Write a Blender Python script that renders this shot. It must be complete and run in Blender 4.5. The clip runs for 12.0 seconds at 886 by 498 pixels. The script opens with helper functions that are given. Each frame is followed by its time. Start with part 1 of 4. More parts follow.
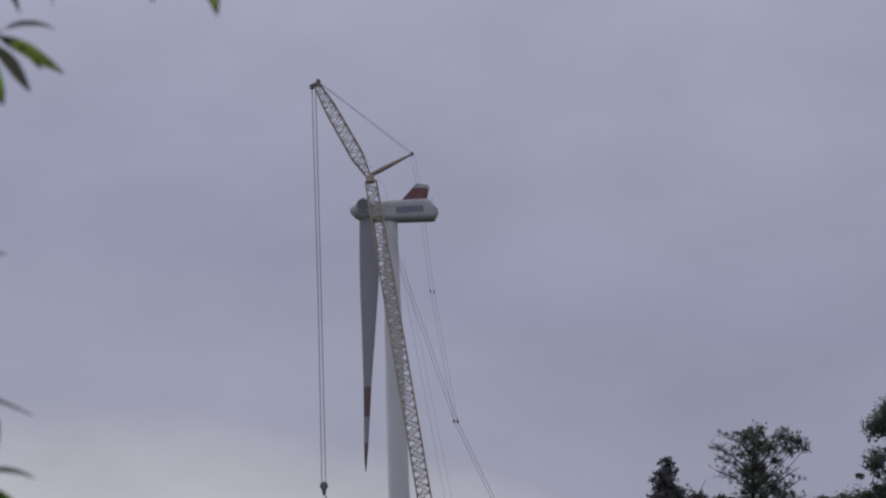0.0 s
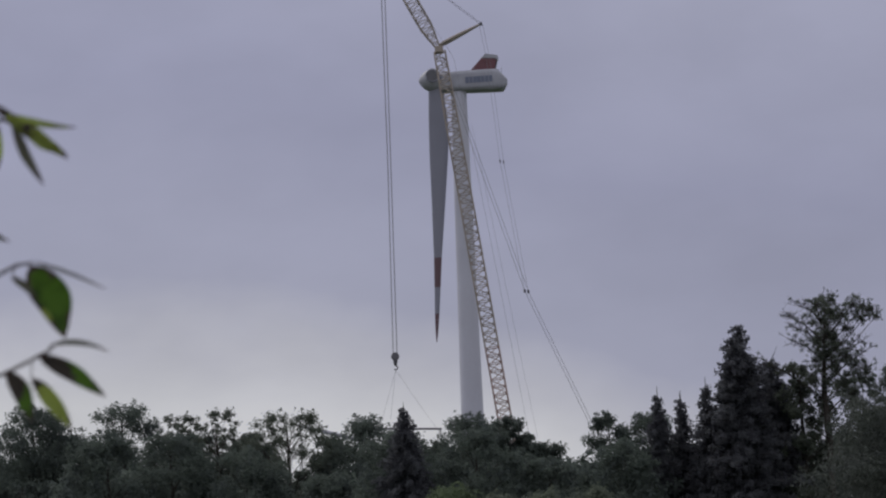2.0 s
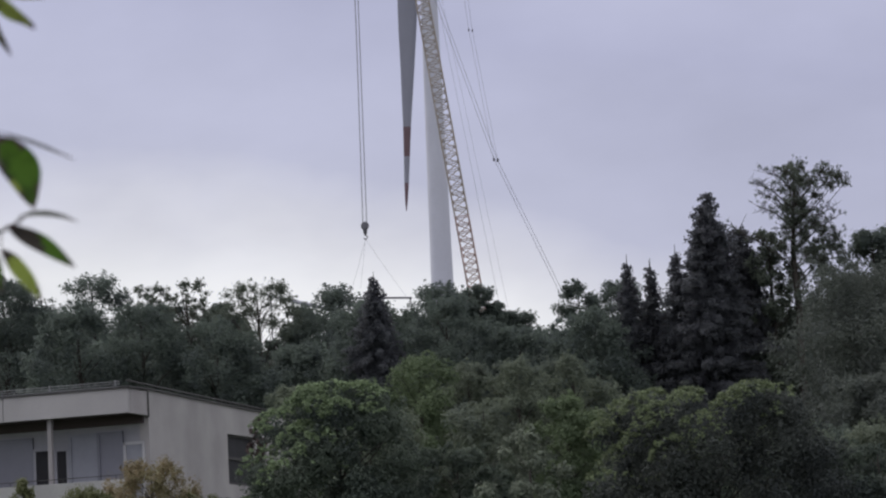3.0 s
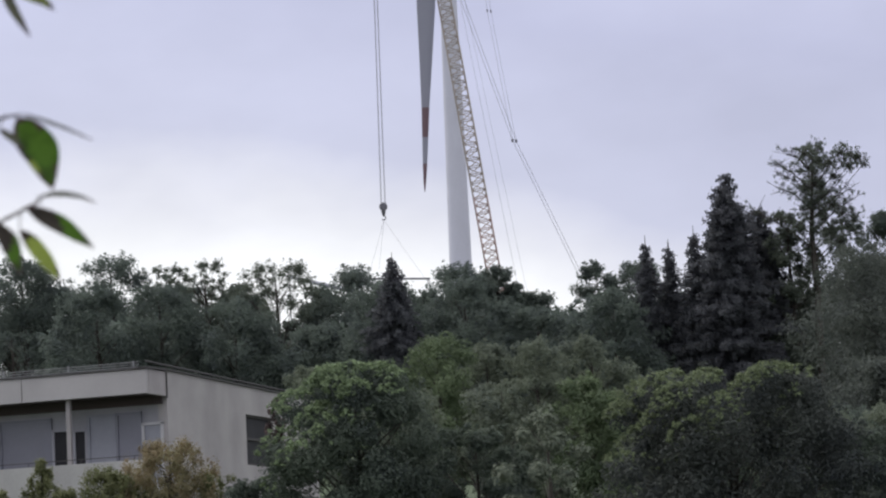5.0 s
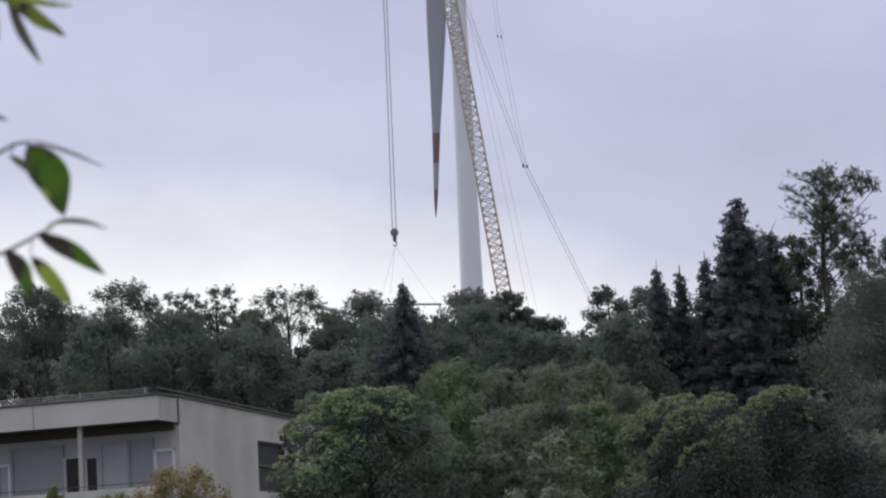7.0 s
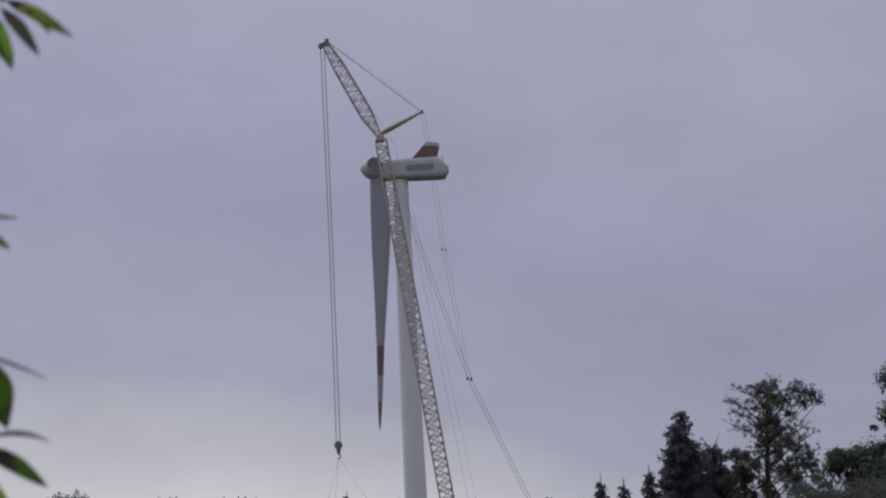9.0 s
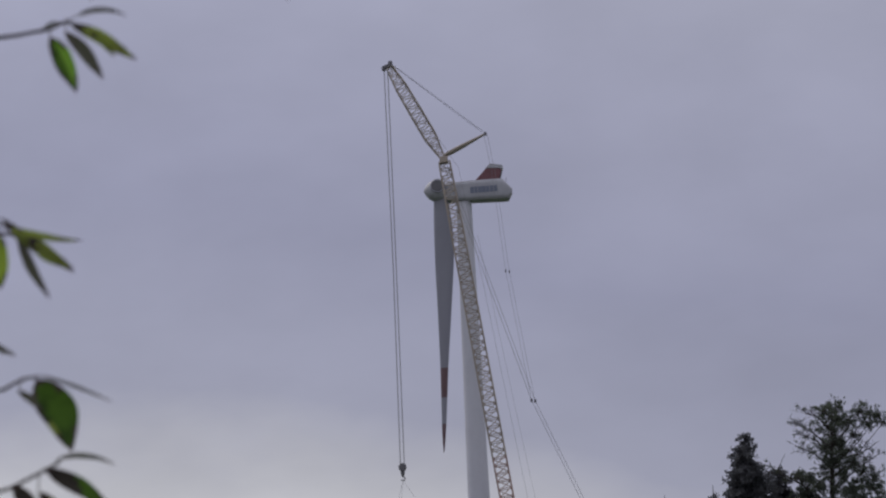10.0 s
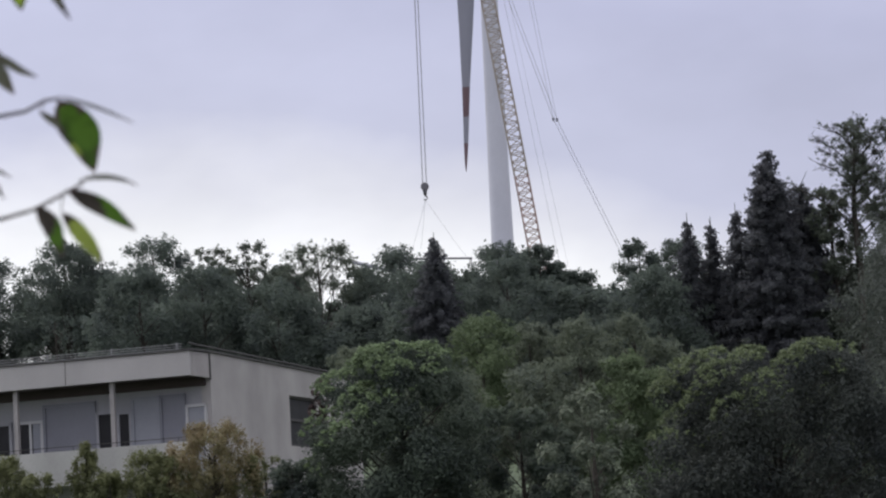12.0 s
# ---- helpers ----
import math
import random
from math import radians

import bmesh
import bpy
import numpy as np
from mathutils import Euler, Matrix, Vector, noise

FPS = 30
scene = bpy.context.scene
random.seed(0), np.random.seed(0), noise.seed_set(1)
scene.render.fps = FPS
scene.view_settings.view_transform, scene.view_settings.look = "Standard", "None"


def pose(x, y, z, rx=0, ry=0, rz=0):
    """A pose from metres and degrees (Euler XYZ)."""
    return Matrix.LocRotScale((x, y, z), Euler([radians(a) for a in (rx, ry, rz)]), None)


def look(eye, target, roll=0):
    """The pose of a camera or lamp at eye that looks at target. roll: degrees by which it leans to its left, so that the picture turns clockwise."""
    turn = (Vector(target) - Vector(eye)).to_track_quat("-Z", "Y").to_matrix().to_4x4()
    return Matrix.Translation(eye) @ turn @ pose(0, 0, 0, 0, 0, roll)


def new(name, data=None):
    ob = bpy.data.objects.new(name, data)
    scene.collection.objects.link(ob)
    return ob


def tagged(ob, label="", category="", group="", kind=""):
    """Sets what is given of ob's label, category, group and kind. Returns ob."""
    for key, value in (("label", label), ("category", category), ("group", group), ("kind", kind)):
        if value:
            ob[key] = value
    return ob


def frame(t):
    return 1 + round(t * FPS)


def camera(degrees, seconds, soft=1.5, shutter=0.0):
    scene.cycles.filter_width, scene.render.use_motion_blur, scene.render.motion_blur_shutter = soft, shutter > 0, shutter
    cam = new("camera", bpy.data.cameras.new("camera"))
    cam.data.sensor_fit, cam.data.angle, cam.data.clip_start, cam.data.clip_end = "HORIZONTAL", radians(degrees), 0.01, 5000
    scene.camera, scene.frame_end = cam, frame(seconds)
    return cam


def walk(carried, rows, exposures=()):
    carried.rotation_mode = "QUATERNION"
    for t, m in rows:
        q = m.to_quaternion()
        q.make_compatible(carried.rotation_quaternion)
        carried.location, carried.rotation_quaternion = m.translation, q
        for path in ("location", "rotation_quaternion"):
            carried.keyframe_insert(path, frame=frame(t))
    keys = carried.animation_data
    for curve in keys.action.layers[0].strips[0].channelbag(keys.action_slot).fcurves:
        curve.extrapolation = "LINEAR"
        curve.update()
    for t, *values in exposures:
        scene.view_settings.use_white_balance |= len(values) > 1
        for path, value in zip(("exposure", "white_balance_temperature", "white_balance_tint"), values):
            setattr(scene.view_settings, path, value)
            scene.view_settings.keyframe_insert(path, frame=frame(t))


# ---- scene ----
# camera: one standpoint, hand-held telephoto, tilting between the crane and the house
cam = camera(14.0, 12.0, soft=2.25)
cam.data.dof.use_dof = True
cam.data.dof.focus_distance = 300.0
cam.data.dof.aperture_fstop = 14.0
EYE = (0.0, 0.0, 1.6)


def aim(yaw, pitch, roll):
    return Matrix.Translation(EYE) @ pose(0, 0, 0, 0, 0, yaw) @ pose(0, 0, 0, 90 + pitch) @ pose(0, 0, 0, 0, 0, roll)


walk(cam, [(t, aim(a, b, c)) for t, a, b, c in (
    (0, -1.116, 11.512, -2.16), (0.5, -0.392, 11.761, -2.13), (1, -0.464, 12.135, -2.11), (1.5, -0.232, 12.081, -2.02),
    (1.7, -0.294, 11.209, -2.24), (1.8, 0.101, 10.815, -2.28), (1.9, 0.112, 10.534, -2.30), (2, 0.094, 9.499, -2.38),
    (2.1, 0.013, 8.796, -2.44), (2.2, -0.002, 8.407, -2.52), (2.3, -0.126, 8.275, -2.39), (2.5, -0.175, 8.039, -2.38),
    (2.7, -0.207, 7.813, -2.48), (2.9, -0.241, 7.611, -2.60), (3, -0.302, 7.399, -2.74), (3.2, -0.283, 7.195, -2.65),
    (4.8, 0.070, 6.902, -2.49), (5, 0.006, 7.109, -2.67), (5.5, 0.136, 7.581, -2.51), (6, -0.046, 7.351, -2.58),
    (6.5, -0.004, 7.109, -2.69), (6.7, 0.171, 7.286, -2.84), (8.3, 0.076, 8.669, -2.75), (8.4, 0.096, 9.379, -2.95),
    (8.5, 0.366, 9.370, -3.16), (8.6, 0.254, 9.783, -3.11), (8.7, -0.090, 10.134, -3.07), (8.8, -0.389, 10.364, -3.02),
    (8.9, -0.736, 10.646, -2.97), (9, -0.902, 10.851, -2.94), (9.2, -0.657, 11.198, -2.99), (9.3, -0.405, 11.174, -3.02),
    (9.5, -0.024, 11.455, -3.08), (9.7, 0.060, 11.416, -2.99), (10, 0.109, 11.250, -2.86), (10.2, -0.174, 10.901, -3.09),
    (10.5, 0.234, 10.346, -3.45), (10.6, 0.520, 9.940, -3.34), (10.7, 0.603, 9.477, -3.22), (10.8, 0.691, 8.896, -3.11),
    (10.9, 0.691, 8.402, -3.00), (11, 0.599, 7.555, -2.89), (11.2, 0.457, 7.135, -2.96), (11.5, 0.549, 6.996, -3.06),
    (11.7, 0.660, 6.730, -3.08), (12, 0.692, 6.819, -3.10),
)],
     exposures=[(0.0, -0.85, 6500, 10.0), (1.6, -0.85, 6500, 10.0), (2.1, -0.81, 6500, 10.0), (2.5, -0.48, 6518, 9.6), (3.0, -0.21, 6540, 9.0), (3.2, -0.11, 6545, 8.8), (5.0, 0.1, 6590, 7.3), (5.5, 0.08, 6590, 7.3), (6.0, 0.04, 6590, 7.3), (6.7, 0.04, 6590, 7.3), (8.3, -0.38, 6525, 9.3), (8.5, -0.46, 6519, 9.5), (8.8, -0.69, 6511, 9.7), (9.2, -0.80, 6500, 10.0), (9.6, -0.79, 6500, 10.0), (10.0, -0.84, 6500, 10.0), (10.5, -0.85, 6500, 10.0), (10.8, -0.8, 6500, 10.0), (11.0, -0.68, 6514, 9.6), (11.2, -0.3, 6529, 9.1), (11.5, -0.08, 6550, 8.5), (12.0, 0.0, 6560, 8.3)])

# ---- world and sun: bright overcast sky, lighter towards the horizon ----
world = bpy.data.worlds.new("overcast_sky")
scene.world = world
world.use_nodes = True
wn, wl = world.node_tree.nodes, world.node_tree.links
wn.clear()
w_out = wn.new("ShaderNodeOutputWorld")
w_bg = wn.new("ShaderNodeBackground")
w_sky = wn.new("ShaderNodeTexSky")
w_sky.sky_type, w_sky.sun_disc = "NISHITA", False
w_sky.sun_elevation, w_sky.sun_rotation = radians(51), radians(-40)
w_tc = wn.new("ShaderNodeTexCoord")
w_sep = wn.new("ShaderNodeSeparateXYZ")
wl.new(w_tc.outputs["Generated"], w_sep.inputs[0])
# cloud banks: wide flat noise bends the elevation at which the grey base begins
w_map = wn.new("ShaderNodeMapping")
w_map.inputs["Scale"].default_value = (1.0, 1.0, 2.0)
wl.new(w_tc.outputs["Generated"], w_map.inputs[0])
w_noise = wn.new("ShaderNodeTexNoise")
w_noise.inputs["Scale"].default_value = 7.0
w_noise.inputs["Detail"].default_value = 5.0
w_noise.inputs["Roughness"].default_value = 0.55
wl.new(w_map.outputs[0], w_noise.inputs["Vector"])
w_cen = wn.new("ShaderNodeMath")
w_cen.operation = "SUBTRACT"
wl.new(w_noise.outputs[0], w_cen.inputs[0])
w_cen.inputs[1].default_value = 0.5
w_mad = wn.new("ShaderNodeMath")
w_mad.operation = "MULTIPLY_ADD"
wl.new(w_cen.outputs[0], w_mad.inputs[0])
w_mad.inputs[1].default_value = 0.045
# the grey bank lifts highest over one quarter, a little left of the turbine
w_off = wn.new("ShaderNodeMath")
w_off.inputs[1].default_value = 0.08
wl.new(w_sep.outputs["X"], w_off.inputs[0])
w_abs = wn.new("ShaderNodeMath")
w_abs.operation = "ABSOLUTE"
wl.new(w_off.outputs[0], w_abs.inputs[0])
w_bank = wn.new("ShaderNodeMapRange")
w_bank.interpolation_type = "SMOOTHSTEP"
w_bank.inputs["From Min"].default_value, w_bank.inputs["From Max"].default_value = 0.0, 0.2
w_bank.inputs["To Min"].default_value, w_bank.inputs["To Max"].default_value = -0.013, 0.034
wl.new(w_abs.outputs[0], w_bank.inputs["Value"])
w_low = wn.new("ShaderNodeMath")
wl.new(w_sep.outputs["Z"], w_low.inputs[0])
wl.new(w_bank.outputs[0], w_low.inputs[1])
wl.new(w_low.outputs[0], w_mad.inputs[2])
w_ramp = wn.new("ShaderNodeValToRGB")
wl.new(w_mad.outputs[0], w_ramp.inputs[0])
cr = w_ramp.color_ramp
cr.elements[0].position, cr.elements[0].color = 0.0, (1.03, 1.03, 1.07, 1)
# zenith, out of view, is raised to light the crown tops
cr.elements[1].position, cr.elements[1].color = 1.0, (1.45, 1.47, 1.55, 1)
for pos_, col_ in ((0.118, (1.02, 1.02, 1.07)), (0.133, (0.81, 0.81, 0.92)), (0.149, (0.60, 0.61, 0.79)),
                   (0.20, (0.555, 0.565, 0.775)), (0.26, (0.65, 0.66, 0.87)), (0.5, (0.92, 0.93, 1.05))):
    e_ = cr.elements.new(pos_)
    e_.color = (*col_, 1)
# soft mottling of the cloud base
w_n2 = wn.new("ShaderNodeTexNoise")
w_n2.inputs["Scale"].default_value = 16.0
w_n2.inputs["Detail"].default_value = 4.0
wl.new(w_map.outputs[0], w_n2.inputs["Vector"])
w_mr = wn.new("ShaderNodeMapRange")
w_mr.inputs["From Min"].default_value, w_mr.inputs["From Max"].default_value = 0.3, 0.7
w_mr.inputs["To Min"].default_value, w_mr.inputs["To Max"].default_value = 0.93, 1.06
wl.new(w_n2.outputs[0], w_mr.inputs["Value"])
w_vm = wn.new("ShaderNodeVectorMath")
w_vm.operation = "SCALE"
wl.new(w_ramp.outputs[0], w_vm.inputs[0])
# the bank is heavier and greyer to the right of the turbine
w_side = wn.new("ShaderNodeMapRange")
w_side.inputs["From Min"].default_value, w_side.inputs["From Max"].default_value = -0.13, 0.13
w_side.inputs["To Min"].default_value, w_side.inputs["To Max"].default_value = 1.035, 0.925
wl.new(w_sep.outputs["X"], w_side.inputs["Value"])
w_mot = wn.new("ShaderNodeMath")
w_mot.operation = "MULTIPLY"
wl.new(w_mr.outputs[0], w_mot.inputs[0])
wl.new(w_side.outputs[0], w_mot.inputs[1])
wl.new(w_mot.outputs[0], w_vm.inputs["Scale"])
# the unseen sky behind the camera is brightened to fill the tree fronts
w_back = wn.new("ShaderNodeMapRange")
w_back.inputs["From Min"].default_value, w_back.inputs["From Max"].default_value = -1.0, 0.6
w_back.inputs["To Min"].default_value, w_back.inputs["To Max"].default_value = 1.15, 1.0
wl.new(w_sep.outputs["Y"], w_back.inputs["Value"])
w_rear_fill = wn.new("ShaderNodeVectorMath")
w_rear_fill.operation = "SCALE"
wl.new(w_vm.outputs[0], w_rear_fill.inputs[0])
wl.new(w_back.outputs[0], w_rear_fill.inputs["Scale"])
w_dim = wn.new("ShaderNodeVectorMath")
w_dim.operation = "SCALE"
wl.new(w_sky.outputs[0], w_dim.inputs[0])
w_dim.inputs["Scale"].default_value = 0.08
w_mix = wn.new("ShaderNodeMix")
w_mix.data_type = "RGBA"
w_mix.inputs["Factor"].default_value = 0.92
wl.new(w_dim.outputs[0], w_mix.inputs["A"])
wl.new(w_rear_fill.outputs[0], w_mix.inputs["B"])
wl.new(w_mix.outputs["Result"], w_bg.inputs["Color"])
w_bg.inputs["Strength"].default_value = 1.0
wl.new(w_bg.outputs[0], w_out.inputs["Surface"])

sun = new("sun", bpy.data.lights.new("sun", "SUN"))
sun.data.energy, sun.data.angle, sun.data.color = 1.5, radians(30), (1.0, 0.96, 0.9)
sun.matrix_world = look((-95, 180, 112), (0, 100, 0))


# ---- materials ----
def surface(name, colour, rough=0.7, metal=0.0, vary=0.25, scale=3.0, fine=40.0, bump=0.2, streaks=0.0):
    """A painted or bare surface with broad stains, fine grain and relief, sizes in metres."""
    m = bpy.data.materials.new(name)
    m.use_nodes = True
    n, l = m.node_tree.nodes, m.node_tree.links
    b = n["Principled BSDF"]
    tc = n.new("ShaderNodeTexCoord")
    mp = n.new("ShaderNodeMapping")
    l.new(tc.outputs["Object"], mp.inputs[0])
    if streaks:
        mp.inputs["Scale"].default_value = (1, 1, streaks)
    big, small = n.new("ShaderNodeTexNoise"), n.new("ShaderNodeTexNoise")
    big.inputs["Scale"].default_value, small.inputs["Scale"].default_value = 1.0 / scale, fine
    big.inputs["Detail"].default_value, small.inputs["Detail"].default_value = 6, 3
    l.new(mp.outputs[0], big.inputs["Vector"])
    l.new(mp.outputs[0], small.inputs["Vector"])
    add = n.new("ShaderNodeMath")
    add.operation = "MULTIPLY_ADD"
    l.new(small.outputs[0], add.inputs[0])
    add.inputs[1].default_value = 0.35
    l.new(big.outputs[0], add.inputs[2])
    mr = n.new("ShaderNodeMapRange")
    mr.inputs["From Min"].default_value, mr.inputs["From Max"].default_value = 0.4, 0.95
    mr.inputs["To Min"].default_value, mr.inputs["To Max"].default_value = 1 - vary, 1 + vary * 0.5
    l.new(add.outputs[0], mr.inputs["Value"])
    sc = n.new("ShaderNodeVectorMath")
    sc.operation = "SCALE"
    sc.inputs[0].default_value = colour
    l.new(mr.outputs[0], sc.inputs["Scale"])
    l.new(sc.outputs[0], b.inputs["Base Color"])
    b.inputs["Roughness"].default_value, b.inputs["Metallic"].default_value = rough, metal
    if bump:
        bp = n.new("ShaderNodeBump")
        bp.inputs["Strength"].default_value, bp.inputs["Distance"].default_value = bump, 0.01
        l.new(small.outputs[0], bp.inputs["Height"])
        l.new(bp.outputs[0], b.inputs["Normal"])
    return m


def foliage(name, dark, light, through_light=0.25, rough=0.65, tint=None, grain=0.45, spread=0.2):
    """Leaf green that varies leaf by leaf and, more broadly, through the crown."""
    m = bpy.data.materials.new(name)
    m.use_nodes = True
    n, l = m.node_tree.nodes, m.node_tree.links
    b, out = n["Principled BSDF"], n["Material Output"]
    geo, tc = n.new("ShaderNodeNewGeometry"), n.new("ShaderNodeTexCoord")
    big = n.new("ShaderNodeTexNoise")
    big.inputs["Scale"].default_value, big.inputs["Detail"].default_value = grain, 3
    l.new(tc.outputs["Object"], big.inputs["Vector"])
    mad = n.new("ShaderNodeMath")
    mad.operation = "MULTIPLY_ADD"
    l.new(geo.outputs["Random Per Island"], mad.inputs[0])
    mad.inputs[1].default_value = spread
    l.new(big.outputs[0], mad.inputs[2])
    ramp = n.new("ShaderNodeValToRGB")
    l.new(mad.outputs[0], ramp.inputs[0])
    ramp.color_ramp.elements[0].position, ramp.color_ramp.elements[0].color = 0.38, (*dark, 1)
    ramp.color_ramp.elements[1].position, ramp.color_ramp.elements[1].color = 0.45 + spread, (*light, 1)
    if tint:
        e = ramp.color_ramp.elements.new(0.40 + spread)
        e.color = (*light, 1)
        ramp.color_ramp.elements[2].color = (*tint, 1)
    l.new(ramp.outputs[0], b.inputs["Base Color"])
    b.inputs["Roughness"].default_value = rough
    b.inputs["Specular IOR Level"].default_value = 0.2
    tl, mx = n.new("ShaderNodeBsdfTranslucent"), n.new("ShaderNodeMixShader")
    l.new(ramp.outputs[0], tl.inputs["Color"])
    mx.inputs[0].default_value = through_light
    l.new(b.outputs[0], mx.inputs[1])
    l.new(tl.outputs[0], mx.inputs[2])
    l.new(mx.outputs[0], out.inputs["Surface"])
    return m


# distance haze is put into the turbine paints: bluish greys, muted reds
M_TOWER = surface("hazy_tower_paint", (0.55, 0.545, 0.63), 0.5, vary=0.08, scale=8, fine=2, bump=0.0)
# darker than the tower, to stand for the blade's shaded face
M_BLADE = surface("hazy_shaded_blade", (0.25, 0.25, 0.31), 0.5, vary=0.08, scale=6, fine=2, bump=0.0)
M_NACELLE = surface("hazy_nacelle_paint", (0.37, 0.37, 0.425), 0.5, vary=0.25, scale=2.5, fine=3, bump=0.0)
M_RED = surface("signal_red", (0.145, 0.085, 0.102), 0.6, vary=0.15, scale=2, fine=4, bump=0.0)
M_DARKRED = surface("hazy_cooler_red", (0.17, 0.07, 0.085), 0.6, vary=0.2, scale=1, fine=4, bump=0.0)
M_SOCKET = surface("socket_dark", (0.10, 0.10, 0.115), 0.7, vary=0.2, scale=1, bump=0.0)
M_LETTER = surface("letter_blue", (0.17, 0.19, 0.27), 0.6, vary=0.1, scale=1, bump=0.0)
M_CRANE = surface("crane_yellow", (0.36, 0.305, 0.27), 0.6, vary=0.3, scale=4, fine=6, bump=0.0)
M_CRANE_RED = surface("crane_red", (0.40, 0.28, 0.265), 0.6, vary=0.3, scale=4, fine=6, bump=0.0)
M_STEEL = surface("dark_steel", (0.14, 0.135, 0.155), 0.5, metal=0.4, vary=0.2, scale=1, bump=0.0)
M_ROPE = surface("wire_rope", (0.24, 0.24, 0.27), 0.6, metal=0.0, vary=0.2, scale=2, bump=0.0)
M_RENDER = surface("weathered_render", (0.375, 0.352, 0.348), 0.9, vary=0.24, scale=1.3, fine=30, bump=0.3, streaks=0.75)
M_FASCIA = surface("fascia_panel", (0.40, 0.378, 0.378), 0.85, vary=0.16, scale=1.4, fine=25, bump=0.2, streaks=0.5)
M_RETURN = surface("stained_return", (0.34, 0.315, 0.315), 0.9, vary=0.3, scale=0.6, fine=25, bump=0.3, streaks=0.4)
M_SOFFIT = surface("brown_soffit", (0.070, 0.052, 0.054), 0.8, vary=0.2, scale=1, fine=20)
M_INNER = surface("loggia_wall", (0.34, 0.335, 0.36), 0.85, vary=0.15, scale=1, fine=20)
M_PARAPET = surface("parapet_concrete", (0.41, 0.40, 0.385), 0.9, vary=0.25, scale=1.2, fine=30, bump=0.3, streaks=0.5)
M_FRAME = surface("window_white", (0.50, 0.49, 0.50), 0.5, vary=0.08, scale=1, fine=20, bump=0.0)
M_BLIND = surface("grey_blind", (0.19, 0.19, 0.225), 0.4, vary=0.12, scale=0.8, fine=12, bump=0.0)
M_CURTAIN = surface("pale_curtain", (0.29, 0.295, 0.33), 0.6, vary=0.12, scale=0.5, fine=10, bump=0.0)
M_GLASS = surface("dark_pane", (0.036, 0.035, 0.038), 0.5, vary=0.3, scale=0.6, fine=5, bump=0.0)
M_GLASS.node_tree.nodes["Principled BSDF"].inputs["Specular IOR Level"].default_value = 0.1
M_COPING = surface("roof_edging", (0.06, 0.055, 0.055), 0.7, vary=0.2, scale=1, fine=12)
M_ROOF = surface("roof_felt", (0.08, 0.08, 0.08), 0.9, vary=0.3, scale=2, fine=20)
M_RAIL = surface("galvanised_rail", (0.24, 0.24, 0.25), 0.5, metal=0.3, vary=0.15, scale=1, bump=0.0)
M_BARK = surface("bark", (0.05, 0.042, 0.036), 0.95, vary=0.4, scale=0.6, fine=14, bump=0.6)
M_TWIG = surface("twig_bark", (0.05, 0.034, 0.034), 0.8, vary=0.3, scale=0.05, fine=200, bump=0.2)
M_GRASS = surface("meadow", (0.05, 0.075, 0.03), 0.95, vary=0.5, scale=12, fine=4, bump=0.4)

# bluish haze and lifted darks are worked into the tree leaf colours
F_FAR = foliage("hazy_far_leaves", (0.099, 0.117, 0.118), (0.123, 0.149, 0.126), 0.55)
F_FAR2 = foliage("hazy_far_olive", (0.096, 0.110, 0.100), (0.131, 0.151, 0.118), 0.55)
F_SPRUCE = foliage("hazy_spruce_needles", (0.105, 0.105, 0.122), (0.120, 0.125, 0.138), 0.65, 0.8)
F_MID = foliage("mid_leaves", (0.113, 0.132, 0.117), (0.157, 0.180, 0.131), 0.45)
F_BRIGHT = foliage("bright_leaves", (0.091, 0.121, 0.072), (0.141, 0.181, 0.100), 0.4)
F_NEAR = foliage("near_leaves", (0.054, 0.066, 0.067), (0.095, 0.118, 0.089), 0.4)
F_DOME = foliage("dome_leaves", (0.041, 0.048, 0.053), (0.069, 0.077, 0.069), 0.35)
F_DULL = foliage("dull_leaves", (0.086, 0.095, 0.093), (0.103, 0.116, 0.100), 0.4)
# sunlight put into the leaf colour, for the tops of two round crowns
F_SUNLIT = foliage("sunlit_leaves", (0.090, 0.108, 0.060), (0.205, 0.248, 0.140), 0.45, spread=0.5)
F_SUNLIT_GREEN = foliage("sunlit_green_leaves", (0.080, 0.108, 0.060), (0.235, 0.305, 0.172), 0.45, spread=0.5)
F_SILVER = foliage("silver_leaves", (0.056, 0.070, 0.056), (0.200, 0.226, 0.168), 0.35, spread=0.55)
F_YELLOW = foliage("yellow_leaves", (0.127, 0.122, 0.069), (0.224, 0.202, 0.106), 0.35, 0.6, tint=(0.247, 0.193, 0.115))
F_LIME = foliage("lime_leaves", (0.078, 0.090, 0.046), (0.165, 0.175, 0.082), 0.35)
F_REDDISH = foliage("red_leaves", (0.050, 0.036, 0.038), (0.095, 0.066, 0.064), 0.3)


